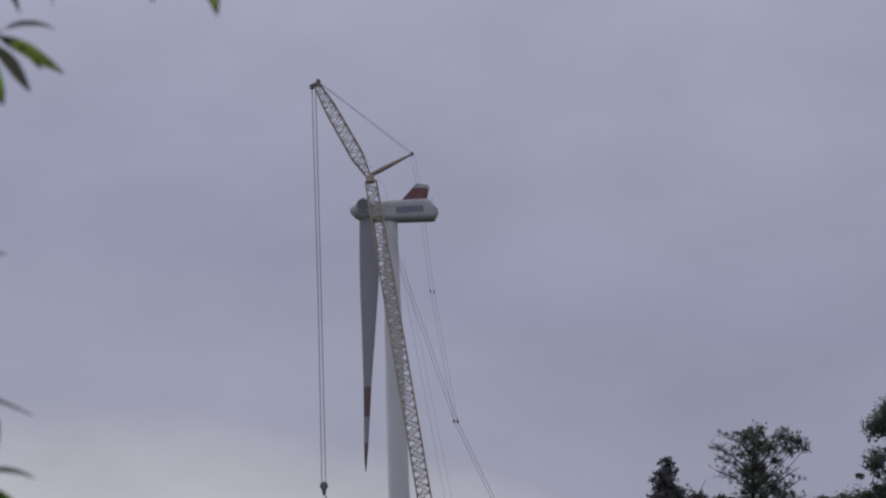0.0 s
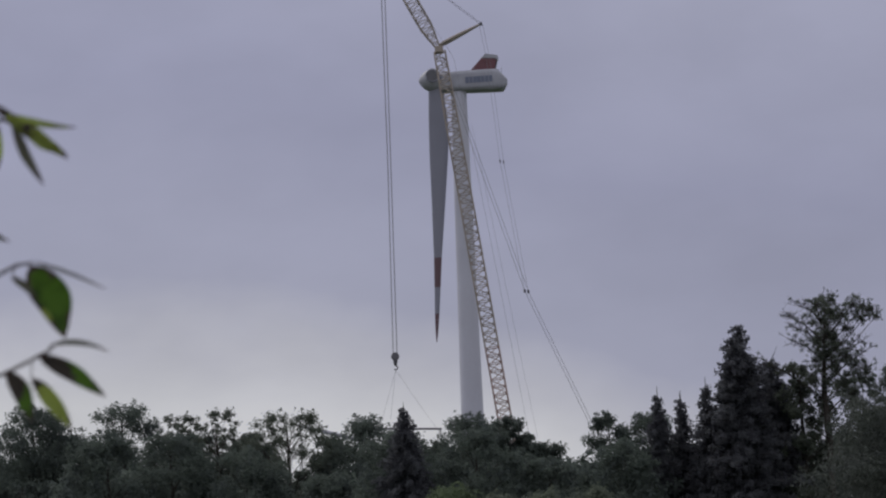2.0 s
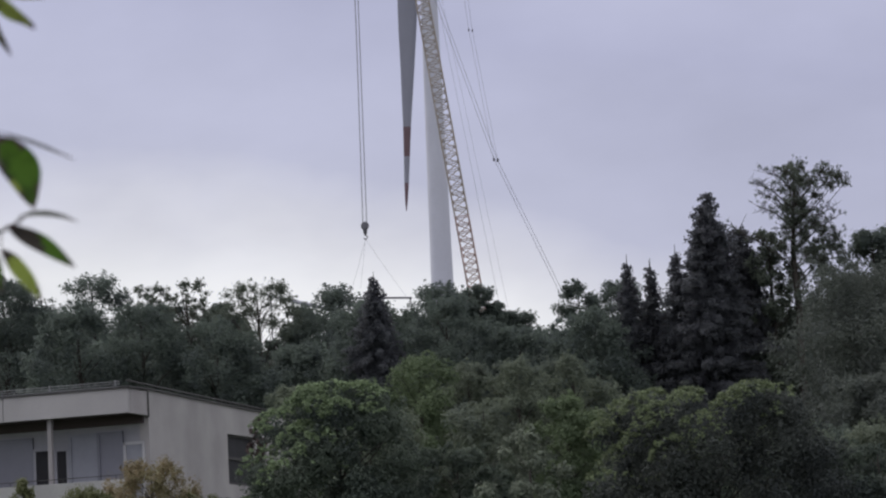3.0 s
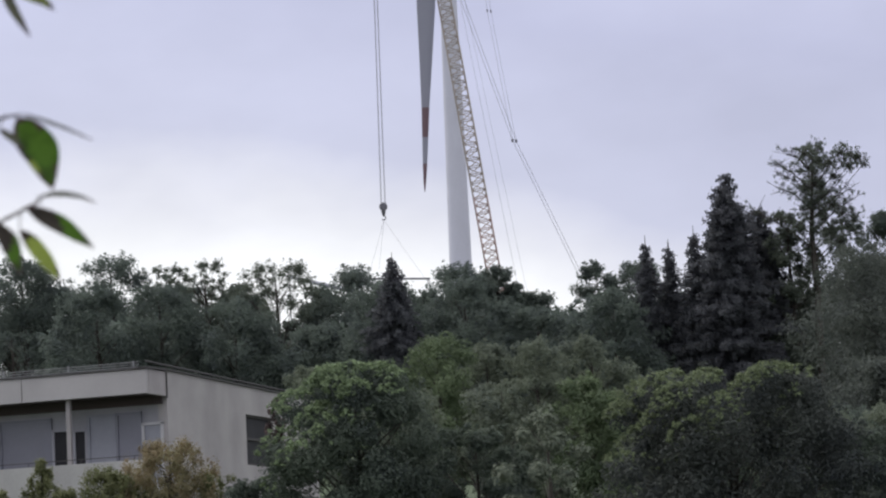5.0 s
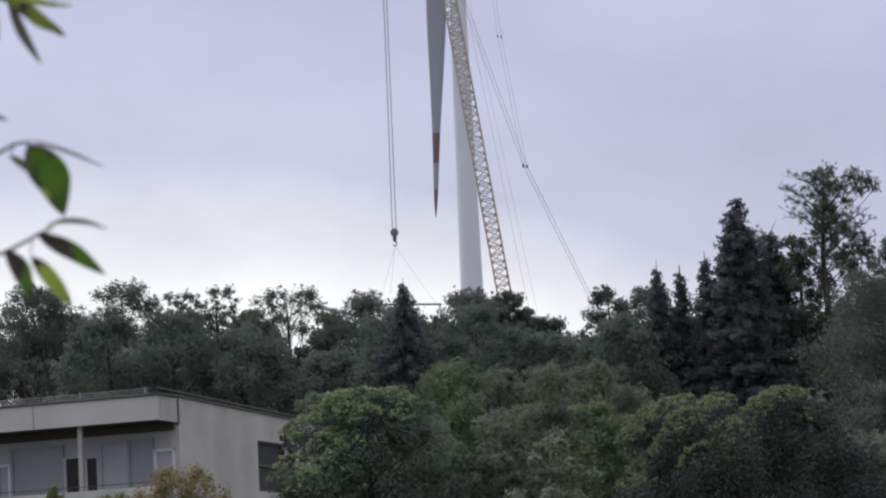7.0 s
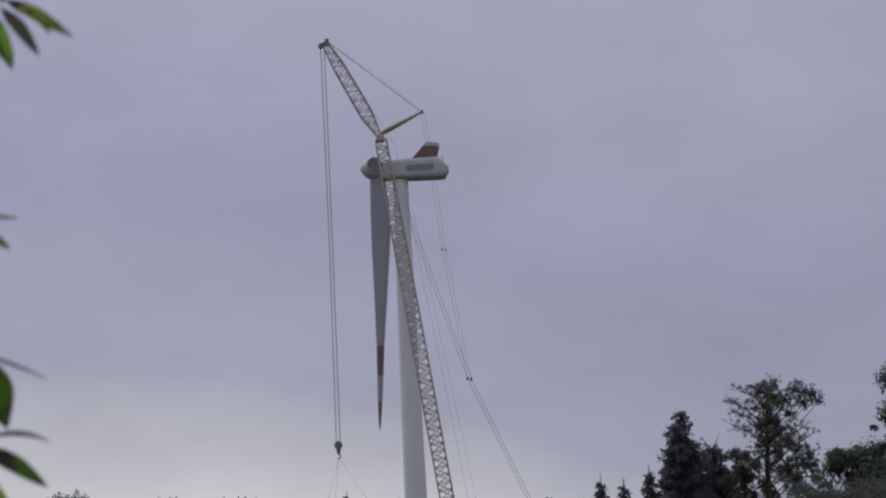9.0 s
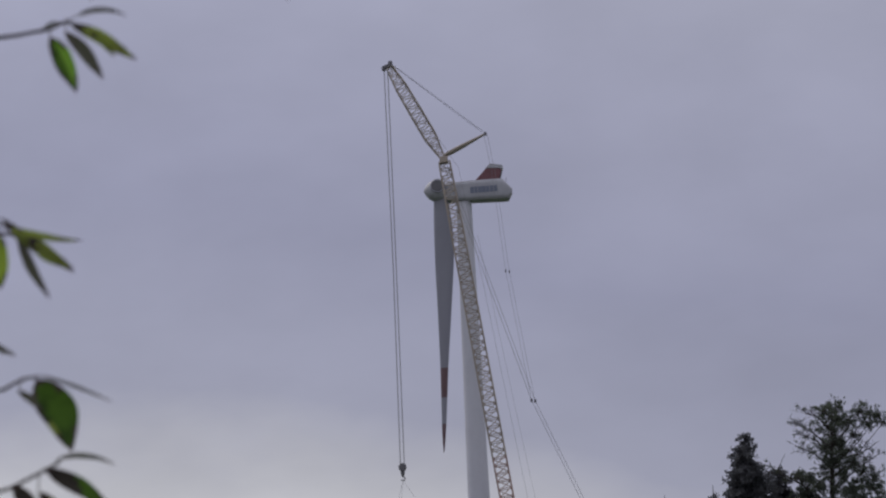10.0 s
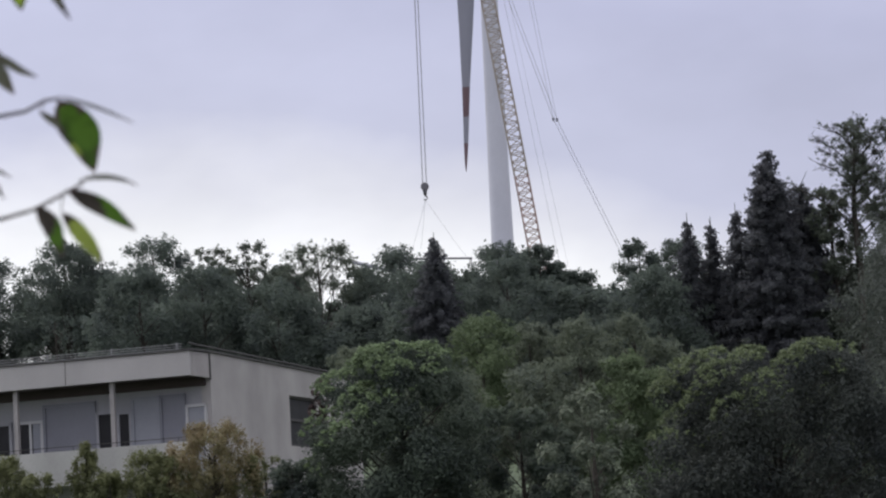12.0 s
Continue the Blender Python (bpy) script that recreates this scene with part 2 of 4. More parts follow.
# ---- mesh helpers ----
class Shape:
    """Collects vertices and faces of one mesh."""

    def __init__(self):
        self.v, self.f = [], []

    def box(self, c, size, turn=None):
        k = len(self.v)
        for dx in (-0.5, 0.5):
            for dy in (-0.5, 0.5):
                for dz in (-0.5, 0.5):
                    p = Vector((dx * size[0], dy * size[1], dz * size[2]))
                    self.v.append(tuple(Vector(c) + (turn @ p if turn else p)))
        self.f += [tuple(k + i for i in q) for q in ((0, 1, 3, 2), (4, 6, 7, 5), (0, 4, 5, 1), (2, 3, 7, 6), (0, 2, 6, 4), (1, 5, 7, 3))]
        return self

    def tube(self, pts, radii, seg=8, caps=True):
        pts = [Vector(p) for p in pts]
        k = len(self.v)
        for i, p in enumerate(pts):
            d = (pts[min(i + 1, len(pts) - 1)] - pts[max(i - 1, 0)]).normalized()
            side = d.cross(Vector((0, 0, 1)) if abs(d.z) < 0.9 else Vector((1, 0, 0))).normalized()
            up = side.cross(d)
            for j in range(seg):
                a = 2 * math.pi * j / seg
                self.v.append(tuple(p + (side * math.cos(a) + up * math.sin(a)) * radii[i]))
        for i in range(len(pts) - 1):
            for j in range(seg):
                a, b = k + i * seg + j, k + i * seg + (j + 1) % seg
                self.f.append((a, b, b + seg, a + seg))
        if caps:
            self.f.append(tuple(k + j for j in reversed(range(seg))))
            self.f.append(tuple(k + (len(pts) - 1) * seg + j for j in range(seg)))
        return self

    def loft(self, rings):
        """Closed rings of equal count joined into one skin, with both ends closed."""
        k, seg = len(self.v), len(rings[0])
        for r in rings:
            self.v += [tuple(p) for p in r]
        for i in range(len(rings) - 1):
            for j in range(seg):
                a, b = k + i * seg + j, k + i * seg + (j + 1) % seg
                self.f.append((a, b, b + seg, a + seg))
        self.f.append(tuple(k + j for j in reversed(range(seg))))
        self.f.append(tuple(k + (len(rings) - 1) * seg + j for j in range(seg)))
        return self

    def mesh(self, name, smooth=False, bevel=0.0):
        me = bpy.data.meshes.new(name)
        me.from_pydata(self.v, [], self.f)
        bm = bmesh.new()
        bm.from_mesh(me)
        bmesh.ops.recalc_face_normals(bm, faces=bm.faces)
        if bevel:
            bmesh.ops.bevel(bm, geom=list(bm.edges), offset=bevel, segments=2, affect="EDGES", profile=0.6)
        for f in bm.faces:
            f.smooth = smooth and len(f.verts) < 5
            if smooth and len(f.verts) > 4:
                for e in f.edges:
                    e.smooth = False
        bm.to_mesh(me)
        bm.free()
        return me


def part(name, shape, material, parent=None, label="", smooth=False, bevel=0.0):
    me = shape if isinstance(shape, bpy.types.Mesh) else shape.mesh(name, smooth, bevel)
    if not me.materials:
        me.materials.append(material)
    ob = new(name, me)
    if parent:
        ob.parent = parent
    return tagged(ob, label)


def thing(name, place, label, category, group="", kind=""):
    ob = new(name)
    ob.location = place
    ob.empty_display_size = 0.2
    return tagged(ob, label, category, group, kind)


# ---- ground: one hillside rising from the camera to the plateau of the turbine ----
GROUND = ((-4000, 0.0), (20, 0.0), (60, 1.5), (105, 4.4), (180, 10.0), (250, 17.0), (300, 22.0), (330, 25.0), (450, 35.0), (560, 42.0), (700, 45.0), (4500, 45.0))


def ground_z(x, y):
    for (a, za), (b, zb) in zip(GROUND, GROUND[1:]):
        if a <= y <= b:
            z = za + (zb - za) * (y - a) / (b - a)
            return z + 0.25 * math.sin(x * 0.11 + y * 0.05) * min(1, max(0, (y - 20) / 40))
    return 0.0


gs = Shape()
gx = [-3000, -1200, -500, -220, *range(-120, 121, 8), 220, 500, 1200, 3000]
gy = [-3000, -1000, -300, -80, -20, *range(0, 720, 10), 800, 1000, 1500, 2500, 4400]
for yy in gy:
    for xx in gx:
        gs.v.append((xx, yy, ground_z(xx, yy)))
for j in range(len(gy) - 1):
    for i in range(len(gx) - 1):
        a = j * len(gx) + i
        gs.f.append((a, a + 1, a + 1 + len(gx), a + len(gx)))
tagged(part("ground", gs, M_GRASS, smooth=True), "rough green hillside meadow rising to a plateau", "ground", kind="structure")


# ---- wind turbine ----
def ring(cx, cy, z, r, n=32):
    return [(cx + r * math.cos(2 * math.pi * i / n), cy + r * math.sin(2 * math.pi * i / n), z) for i in range(n)]


def build_turbine():
    bx, by = 2.6, 560.0
    base = ground_z(bx, by) - 0.3
    t = thing("wind_turbine", (bx, by, base), "pale grey wind turbine on a tubular tower, two blades missing", "wind turbine")
    top = 120.35 - base
    cuts = (0.0, 20.0, 42.0, 60.0, top)
    rad = lambda z: 2.05 + (1.22 - 2.05) * z / top
    for a, b in zip(cuts, cuts[1:]):
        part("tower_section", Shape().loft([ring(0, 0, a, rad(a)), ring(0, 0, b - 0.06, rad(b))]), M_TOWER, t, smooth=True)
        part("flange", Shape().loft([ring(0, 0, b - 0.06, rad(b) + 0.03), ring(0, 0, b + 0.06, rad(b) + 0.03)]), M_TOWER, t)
    # nacelle: rounded box along x, rear end chamfered
    zc, sect = 122.02 - base, []
    for x, zt, zb, hw in ((-2.9, 1.15, -1.2, 1.25), (-2.5, 1.4, -1.5, 1.55), (1.5, 1.6, -1.68, 1.7), (5.6, 1.7, -1.7, 1.7), (6.25, 1.66, -1.7, 1.66), (7.15, 0.65, -1.66, 1.5), (7.75, -0.05, -0.6, 1.2)):
        loop, n = [], 24
        for i in range(n):
            a = 2 * math.pi * i / n
            c, s = math.cos(a), math.sin(a)
            k = (abs(c) ** 10 + abs(s) ** 10) ** (-0.1)
            mid, half = (zt + zb) / 2, (zt - zb) / 2
            loop.append((x, c * k * hw, zc + mid + s * k * half))
        sect.append(loop)
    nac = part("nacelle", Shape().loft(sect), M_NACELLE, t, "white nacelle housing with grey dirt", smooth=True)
    part("yaw_bearing", Shape().loft([ring(0, 0, top + 0.02, 1.3), ring(0, 0, top + 0.35, 1.45)]), M_SOCKET, t)
    for i, wd in enumerate((0.5, 0.42, 0.5, 0.55, 0.42, 0.5, 0.45)):
        part("letter_bar", Shape().box((1.4 + i * 0.62, -1.73, zc - 0.1 + i * 0.02), (wd + 0.07, 0.04, 1.0)), M_LETTER, nac, "plain dark blue bar")
    # cooler on the roof: a leaning red box with a white cap
    poly = ((2.05, 0.02), (5.8, 0.0), (6.2, 1.45), (5.95, 1.75), (3.75, 1.85))
    z0 = zc + 1.6
    part("cooler", Shape().loft([[(x, y, z0 + z) for x, z in poly] for y in (-1.15, 1.15)]), M_DARKRED, t, "dark red cooler housing", bevel=0.06)
    cap = ((3.7, 1.87), (5.98, 1.77), (6.24, 1.5), (6.5, 1.9), (6.3, 2.3), (4.45, 2.6))
    part("cooler_cap", Shape().loft([[(x, y, z0 + z) for x, z in cap] for y in (-1.2, 1.2)]), M_NACELLE, t, "white cooler cap", bevel=0.05)
    part("cooler_grille", Shape().box((6.08, 0, z0 + 0.78), (0.12, 2.0, 1.2), Euler((0, radians(15), 0)).to_matrix()), M_SOCKET, t)
    part("wind_vane", Shape().tube([(6.9, 0.4, zc + 1.4), (6.9, 0.4, zc + 2.2)], [0.04, 0.03], 6), M_STEEL, t)
    # hub: rounded nose facing -x
    hx, hz = -4.4, 122.45 - base
    prof = ((1.5, 1.45), (1.2, 1.7), (0.5, 1.85), (-0.3, 1.75), (-1.0, 1.35), (-1.5, 0.8), (-1.8, 0.3), (-1.86, 0.05))
    rings = [[(hx + x, r * math.cos(2 * math.pi * i / 28), hz + r * math.sin(2 * math.pi * i / 28)) for i in range(28)] for x, r in prof]
    hub = part("hub", Shape().loft(rings), M_NACELLE, t, "pale rounded hub with open blade sockets", smooth=True)
    for ang in (14, 134):
        d = Vector((0, -math.cos(radians(ang)), math.sin(radians(ang))))
        side, up = Vector((1, 0, 0)), d.cross(Vector((1, 0, 0)))
        o = Vector((hx + 0.35, 0, hz))
        mk = lambda r, h: [tuple(o + d * h + (side * math.cos(2 * math.pi * i / 24) + up * math.sin(2 * math.pi * i / 24)) * r) for i in range(24)]
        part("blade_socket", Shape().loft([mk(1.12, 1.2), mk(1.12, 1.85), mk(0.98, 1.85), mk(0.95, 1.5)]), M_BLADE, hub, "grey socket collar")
        # solid dark disc in place of the shaded hollow
        part("socket_shade", Shape().loft([mk(0.94, 1.5), mk(0.94, 1.87)]), M_SOCKET, hub, "dark disc for the shade inside the open socket")
    # the one mounted blade, hanging straight down
    secs = ((-1.3, 1.15, 1.1, 0.30), (-3.0, 1.25, 0.95, 0.32), (-6.0, 1.48, 0.75, 0.45), (-9.5, 1.56, 0.6, 0.46), (-13.0, 1.43, 0.5, 0.30),
            (-19.5, 1.08, 0.38, 0.0), (-28.5, 0.62, 0.25, -0.48), (-33.2, 0.48, 0.2, -0.72), (-37.4, 0.36, 0.15, -0.95), (-40.5, 0.2, 0.1, -1.12), (-41.9, 0.05, 0.04, -1.18))

    def blade_ring(z, hw, th, off):
        out = []
        for i in range(20):
            a = 2 * math.pi * i / 20
            out.append((hx + 0.5 + off + hw * math.cos(a), th * math.sin(a) * (0.75 + 0.25 * math.cos(a)), hz + z))
        return out

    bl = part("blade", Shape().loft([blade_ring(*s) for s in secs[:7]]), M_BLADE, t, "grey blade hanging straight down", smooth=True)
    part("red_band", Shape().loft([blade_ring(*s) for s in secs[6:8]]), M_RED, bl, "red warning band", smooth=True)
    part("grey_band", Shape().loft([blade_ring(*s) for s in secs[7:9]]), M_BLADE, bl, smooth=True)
    part("red_tip", Shape().loft([blade_ring(*s) for s in secs[8:]]), M_RED, bl, "red blade tip", smooth=True)
    return t


build_turbine()


# ---- lattice crane ----
def lattice(a, b, w0, w1, bays, chord, lace, skip_ends=False):
    """Chords and lacing of a square lattice boom from a to b: end frame, chords, struts, braces."""
    a, b = Vector(a), Vector(b)
    d = (b - a).normalized()
    s = d.cross(Vector((0, 1, 0))).normalized()
    u = s.cross(d)
    corner = lambda k, q: a + (b - a) * k + (s * q[0] + u * q[1]) * (w0 + (w1 - w0) * k) / 2
    quad = ((-1, -1), (1, -1), (1, 1), (-1, 1))
    end, chords, struts, braces = Shape(), [], [], []
    for q in quad:
        chords.append(Shape().tube([corner(0, q), corner(1, q)], [chord, chord], 6))
    for i in range(bays):
        k0, k1 = i / bays, (i + 1) / bays
        for j in range(4):
            q0, q1 = quad[j], quad[(j + 1) % 4]
            if i % 2:
                q0, q1 = q1, q0
            braces.append(Shape().tube([corner(k0, q0), corner(k1, q1)], [lace, lace], 4, False))
            if i < bays - 1:
                struts.append(Shape().tube([corner(k1, q0), corner(k1, q1)], [lace, lace], 4, False))
    ends = [corner(1, q) for q in quad]
    end.tube([*ends, ends[0]], [lace * 1.15] * 5, 5)
    return end, chords, struts, braces


def boom_part(name, label, mat, crane, members):
    end, chords, struts, braces = members
    sec = part(name, end, mat, crane, label)
    for kind, shapes in (("chord", chords), ("strut", struts), ("brace", braces)):
        for s in shapes:
            part(kind, s, mat, sec)


def build_crane():
    fx, fy = 10.4, 545.0
    gz = ground_z(fx, fy)
    c = thing("lattice_crane", (fx, fy, gz), "tall yellow lattice boom crane with luffing jib", "crane")
    L = lambda x, z, y=545.0: Vector((x - fx, y - fy, z - gz))
    head, foot = L(-0.15, 123.6), L(10.4, gz + 2.6)
    stops = (0.0, 0.12, 0.27, 0.42, 0.57, 0.72, 0.86, 1.0)
    widths = (1.2, 2.0, 2.05, 2.05, 2.05, 2.0, 1.95, 1.7)
    for i in range(7):
        a, b = foot.lerp(head, stops[i]), foot.lerp(head, stops[i + 1])
        mat = M_CRANE_RED if i < 3 else M_CRANE
        boom_part("boom_section", "red-brown lattice section" if i < 3 else "weathered yellow lattice section", mat, c, lattice(a, b, widths[i], widths[i + 1], 10, 0.12, 0.065))
    j0, j1 = L(-0.45, 124.5), L(-7.9, 139.1)
    jst, jw = (0.0, 0.22, 0.5, 0.78, 1.0), (0.7, 1.85, 1.85, 1.7, 1.0)
    for i in range(4):
        boom_part("jib_section", "weathered yellow jib section", M_CRANE, c, lattice(j0.lerp(j1, jst[i]), j0.lerp(j1, jst[i + 1]), jw[i], jw[i + 1], 5, 0.09, 0.045))
    part("boom_head", Shape().box(L(-0.25, 124.0), (1.3, 1.6, 1.0)), M_CRANE, c, bevel=0.15)
    jh = part("jib_head", Shape().box(L(-8.15, 139.4), (1.3, 1.0, 0.55), Euler((0, radians(-20), 0)).to_matrix()), M_STEEL, c, "dark jib head frame", bevel=0.08)
    for x, z, r in ((-8.8, 139.05, 0.38), (-7.8, 139.85, 0.35)):
        rr = [[(L(x, z).x + r * math.cos(2 * math.pi * i / 18), y, L(x, z).z + r * math.sin(2 * math.pi * i / 18)) for i in range(18)] for y in (-0.35, 0.35)]
        part("sheave", Shape().loft(rr), M_STEEL, jh)
    # back strut
    s0, s1 = L(-0.3, 124.6), L(6.4, 127.85)
    for y in (-0.5, 0.5):
        m = s0.lerp(s1, 0.45)
        st = Shape().tube([s0 + Vector((0, y, 0)), s0.lerp(s1, 0.2) + Vector((0, y, 0)), m + Vector((0, y, 0)), s1 + Vector((0, y * 0.3, 0))], [0.18, 0.30, 0.27, 0.13], 8)
        part("back_strut", st, M_CRANE, c, "weathered brown strut")
    part("strut_head", Shape().box(s1, (0.4, 0.8, 0.45)), M_STEEL, c, bevel=0.05)
    # pendants and ropes
    joint, end = L(11.6, 85.7), L(29.0, 45.0)
    low = L(20.3, 65.4)
    for y in (-0.35, 0.35):
        o = Vector((y * 0.8, y, 0))
        part("pendant", Shape().tube([head + o, joint + o], [0.032, 0.032], 5), M_ROPE, c)
        part("pendant", Shape().tube([joint + o, low + o, end + o], [0.036] * 3, 5), M_ROPE, c)
        part("strut_pendant", Shape().tube([s1 + o, L(7.3, 122) + o, L(8.7, 106) + o, joint + o], [0.022] * 4, 5), M_ROPE, c)
        part("jib_pendant", Shape().tube([s1 + o, L(-7.75, 139.8) + o * 0.4], [0.03, 0.03], 5), M_STEEL, c)
        part("pendant_joint", Shape().box(joint + o, (0.35, 0.16, 0.5)), M_STEEL, c)
        part("pendant_joint", Shape().box(L(8.7, 106) + o, (0.2, 0.14, 0.45)), M_STEEL, c)
    part("hoist_line", Shape().tube([L(-7.75, 139.5), L(2.0, 122.6), L(3.7, 112), L(13.6, 46.5)], [0.02] * 4, 5), M_ROPE, c)
    part("hoist_line", Shape().tube([L(4.4, 112, 545.6), L(15.0, 46.5, 545.6)], [0.016] * 2, 5), M_ROPE, c)
    part("derrick_mast", Shape().tube([L(12.5, gz + 2.6), end], [0.3, 0.2], 8), M_CRANE_RED, c)
    # machine on crawler tracks
    body = part("machine_house", Shape().box((2.6, 0, 2.9), (8.5, 3.4, 2.6)), M_CRANE, c, "yellow machine house", bevel=0.2)
    part("cab", Shape().box((-1.4, -2.4, 2.6), (2.2, 1.5, 2.2)), M_CRANE, body, bevel=0.15)
    part("counterweight", Shape().box((18.6, 0, 1.2), (3.2, 4.0, 2.4)), M_STEEL, c, bevel=0.1)
    for y in (-3.4, 3.4):
        rr = [[(x, yy, z) for x, z in ((-4.6, 0.75), (-4.2, 0.1), (4.2, 0.1), (4.6, 0.75), (4.2, 1.45), (-4.2, 1.45))] for yy in (y - 0.6, y + 0.6)]
        part("crawler_track", Shape().loft(rr), M_STEEL, c, bevel=0.08)
    part("car_body", Shape().box((0, 0, 0.95), (3.2, 6.0, 0.8)), M_STEEL, c, bevel=0.08)
    return c


build_crane()

# hook block on its hoist ropes, with slings to a spreader frame
hk = thing("hook_block", (-8.85, 545.0, 76.5), "dark steel hook block hanging on hoist ropes", "hook")
part("block", Shape().loft([[(0.62 * math.cos(a) * k, y, 0.62 * math.sin(a) * k) for a in [2 * math.pi * i / 18 for i in range(18)]] for y, k in ((-0.35, 0.85), (-0.25, 1.0), (0.25, 1.0), (0.35, 0.85))]), M_STEEL, hk)
part("block_neck", Shape().loft([ring(0, 0, -1.5, 0.12, 10), ring(0, 0, -1.1, 0.28, 10), ring(0, 0, -0.5, 0.36, 10)]), M_STEEL, hk)
part("hook", Shape().tube([(0.3 * math.sin(a), 0, -1.75 + 0.3 * math.cos(a)) for a in [0.2 + i * 0.45 for i in range(10)]], [0.1] * 9 + [0.05], 6), M_STEEL, hk)
for dx, tx in ((-0.34, 0.0), (-0.24, 0.1), (0.24, 0.55), (0.34, 0.65)):
    part("hoist_rope", Shape().tube([(dx, 0, 0.3), (dx * 0.8 + 0.25, 0, 30), (tx, 0, 62.2)], [0.036] * 3, 5), M_ROPE, hk)
for x, z in ((-2.4, -9.6), (-1.1, -9.6), (6.4, -12.1)):
    part("sling", Shape().tube([(0, 0, -2.05), (x * 0.5, 0, (z - 2.05) * 0.5 - 0.1), (x, 0, z)], [0.018] * 3, 5), M_ROPE, hk)
sp = thing("spreader_frame", (-5.0, 545.0, 64.4), "slim dark steel lifting frame hung below the hook", "lifting frame")
part("beam", Shape().box((-2.4, 0, 0.95), (10.4, 0.22, 0.28), Euler((0, radians(2.5), 0)).to_matrix()), M_STEEL, sp)
part("leg", Shape().tube([(2.6, 0, 0.75), (2.8, 0, -3.2)], [0.08, 0.08], 6), M_STEEL, sp)
part("brace", Shape().tube([(2.5, 0, 0.65), (1.5, 0, -3.0)], [0.05, 0.05], 6), M_STEEL, sp)
part("leg", Shape().tube([(-7.4, 0, 1.1), (-5.3, 0, -3.2)], [0.08, 0.08], 6), M_STEEL, sp)
part("lower_beam", Shape().box((-1.2, 0, -3.3), (8.8, 0.25, 0.25)), M_STEEL, sp)

# a long pale beam raised behind the trees, on unseen trestles added to carry it
spar = thing("raised_beam", (-22.0, 543.0, ground_z(-22, 543)), "long pale raised beam on added trestles", "boom")
sz = ground_z(-22, 543)
part("spar", Shape().tube([(-3.0, 0, 66.6 - sz), (2.5, 0, 65.05 - sz), (9.3, 0, 63.1 - sz)], [0.16, 0.3, 0.3], 10), M_NACELLE, spar, smooth=True)
for dx, zt in ((-1.5, 66.0), (8.0, 63.3)):
    for dy in (-1.5, 1.5):
        part("trestle_leg", Shape().tube([(dx, dy, 0), (dx, 0, zt - sz)], [0.12, 0.08], 6), M_STEEL, spar)


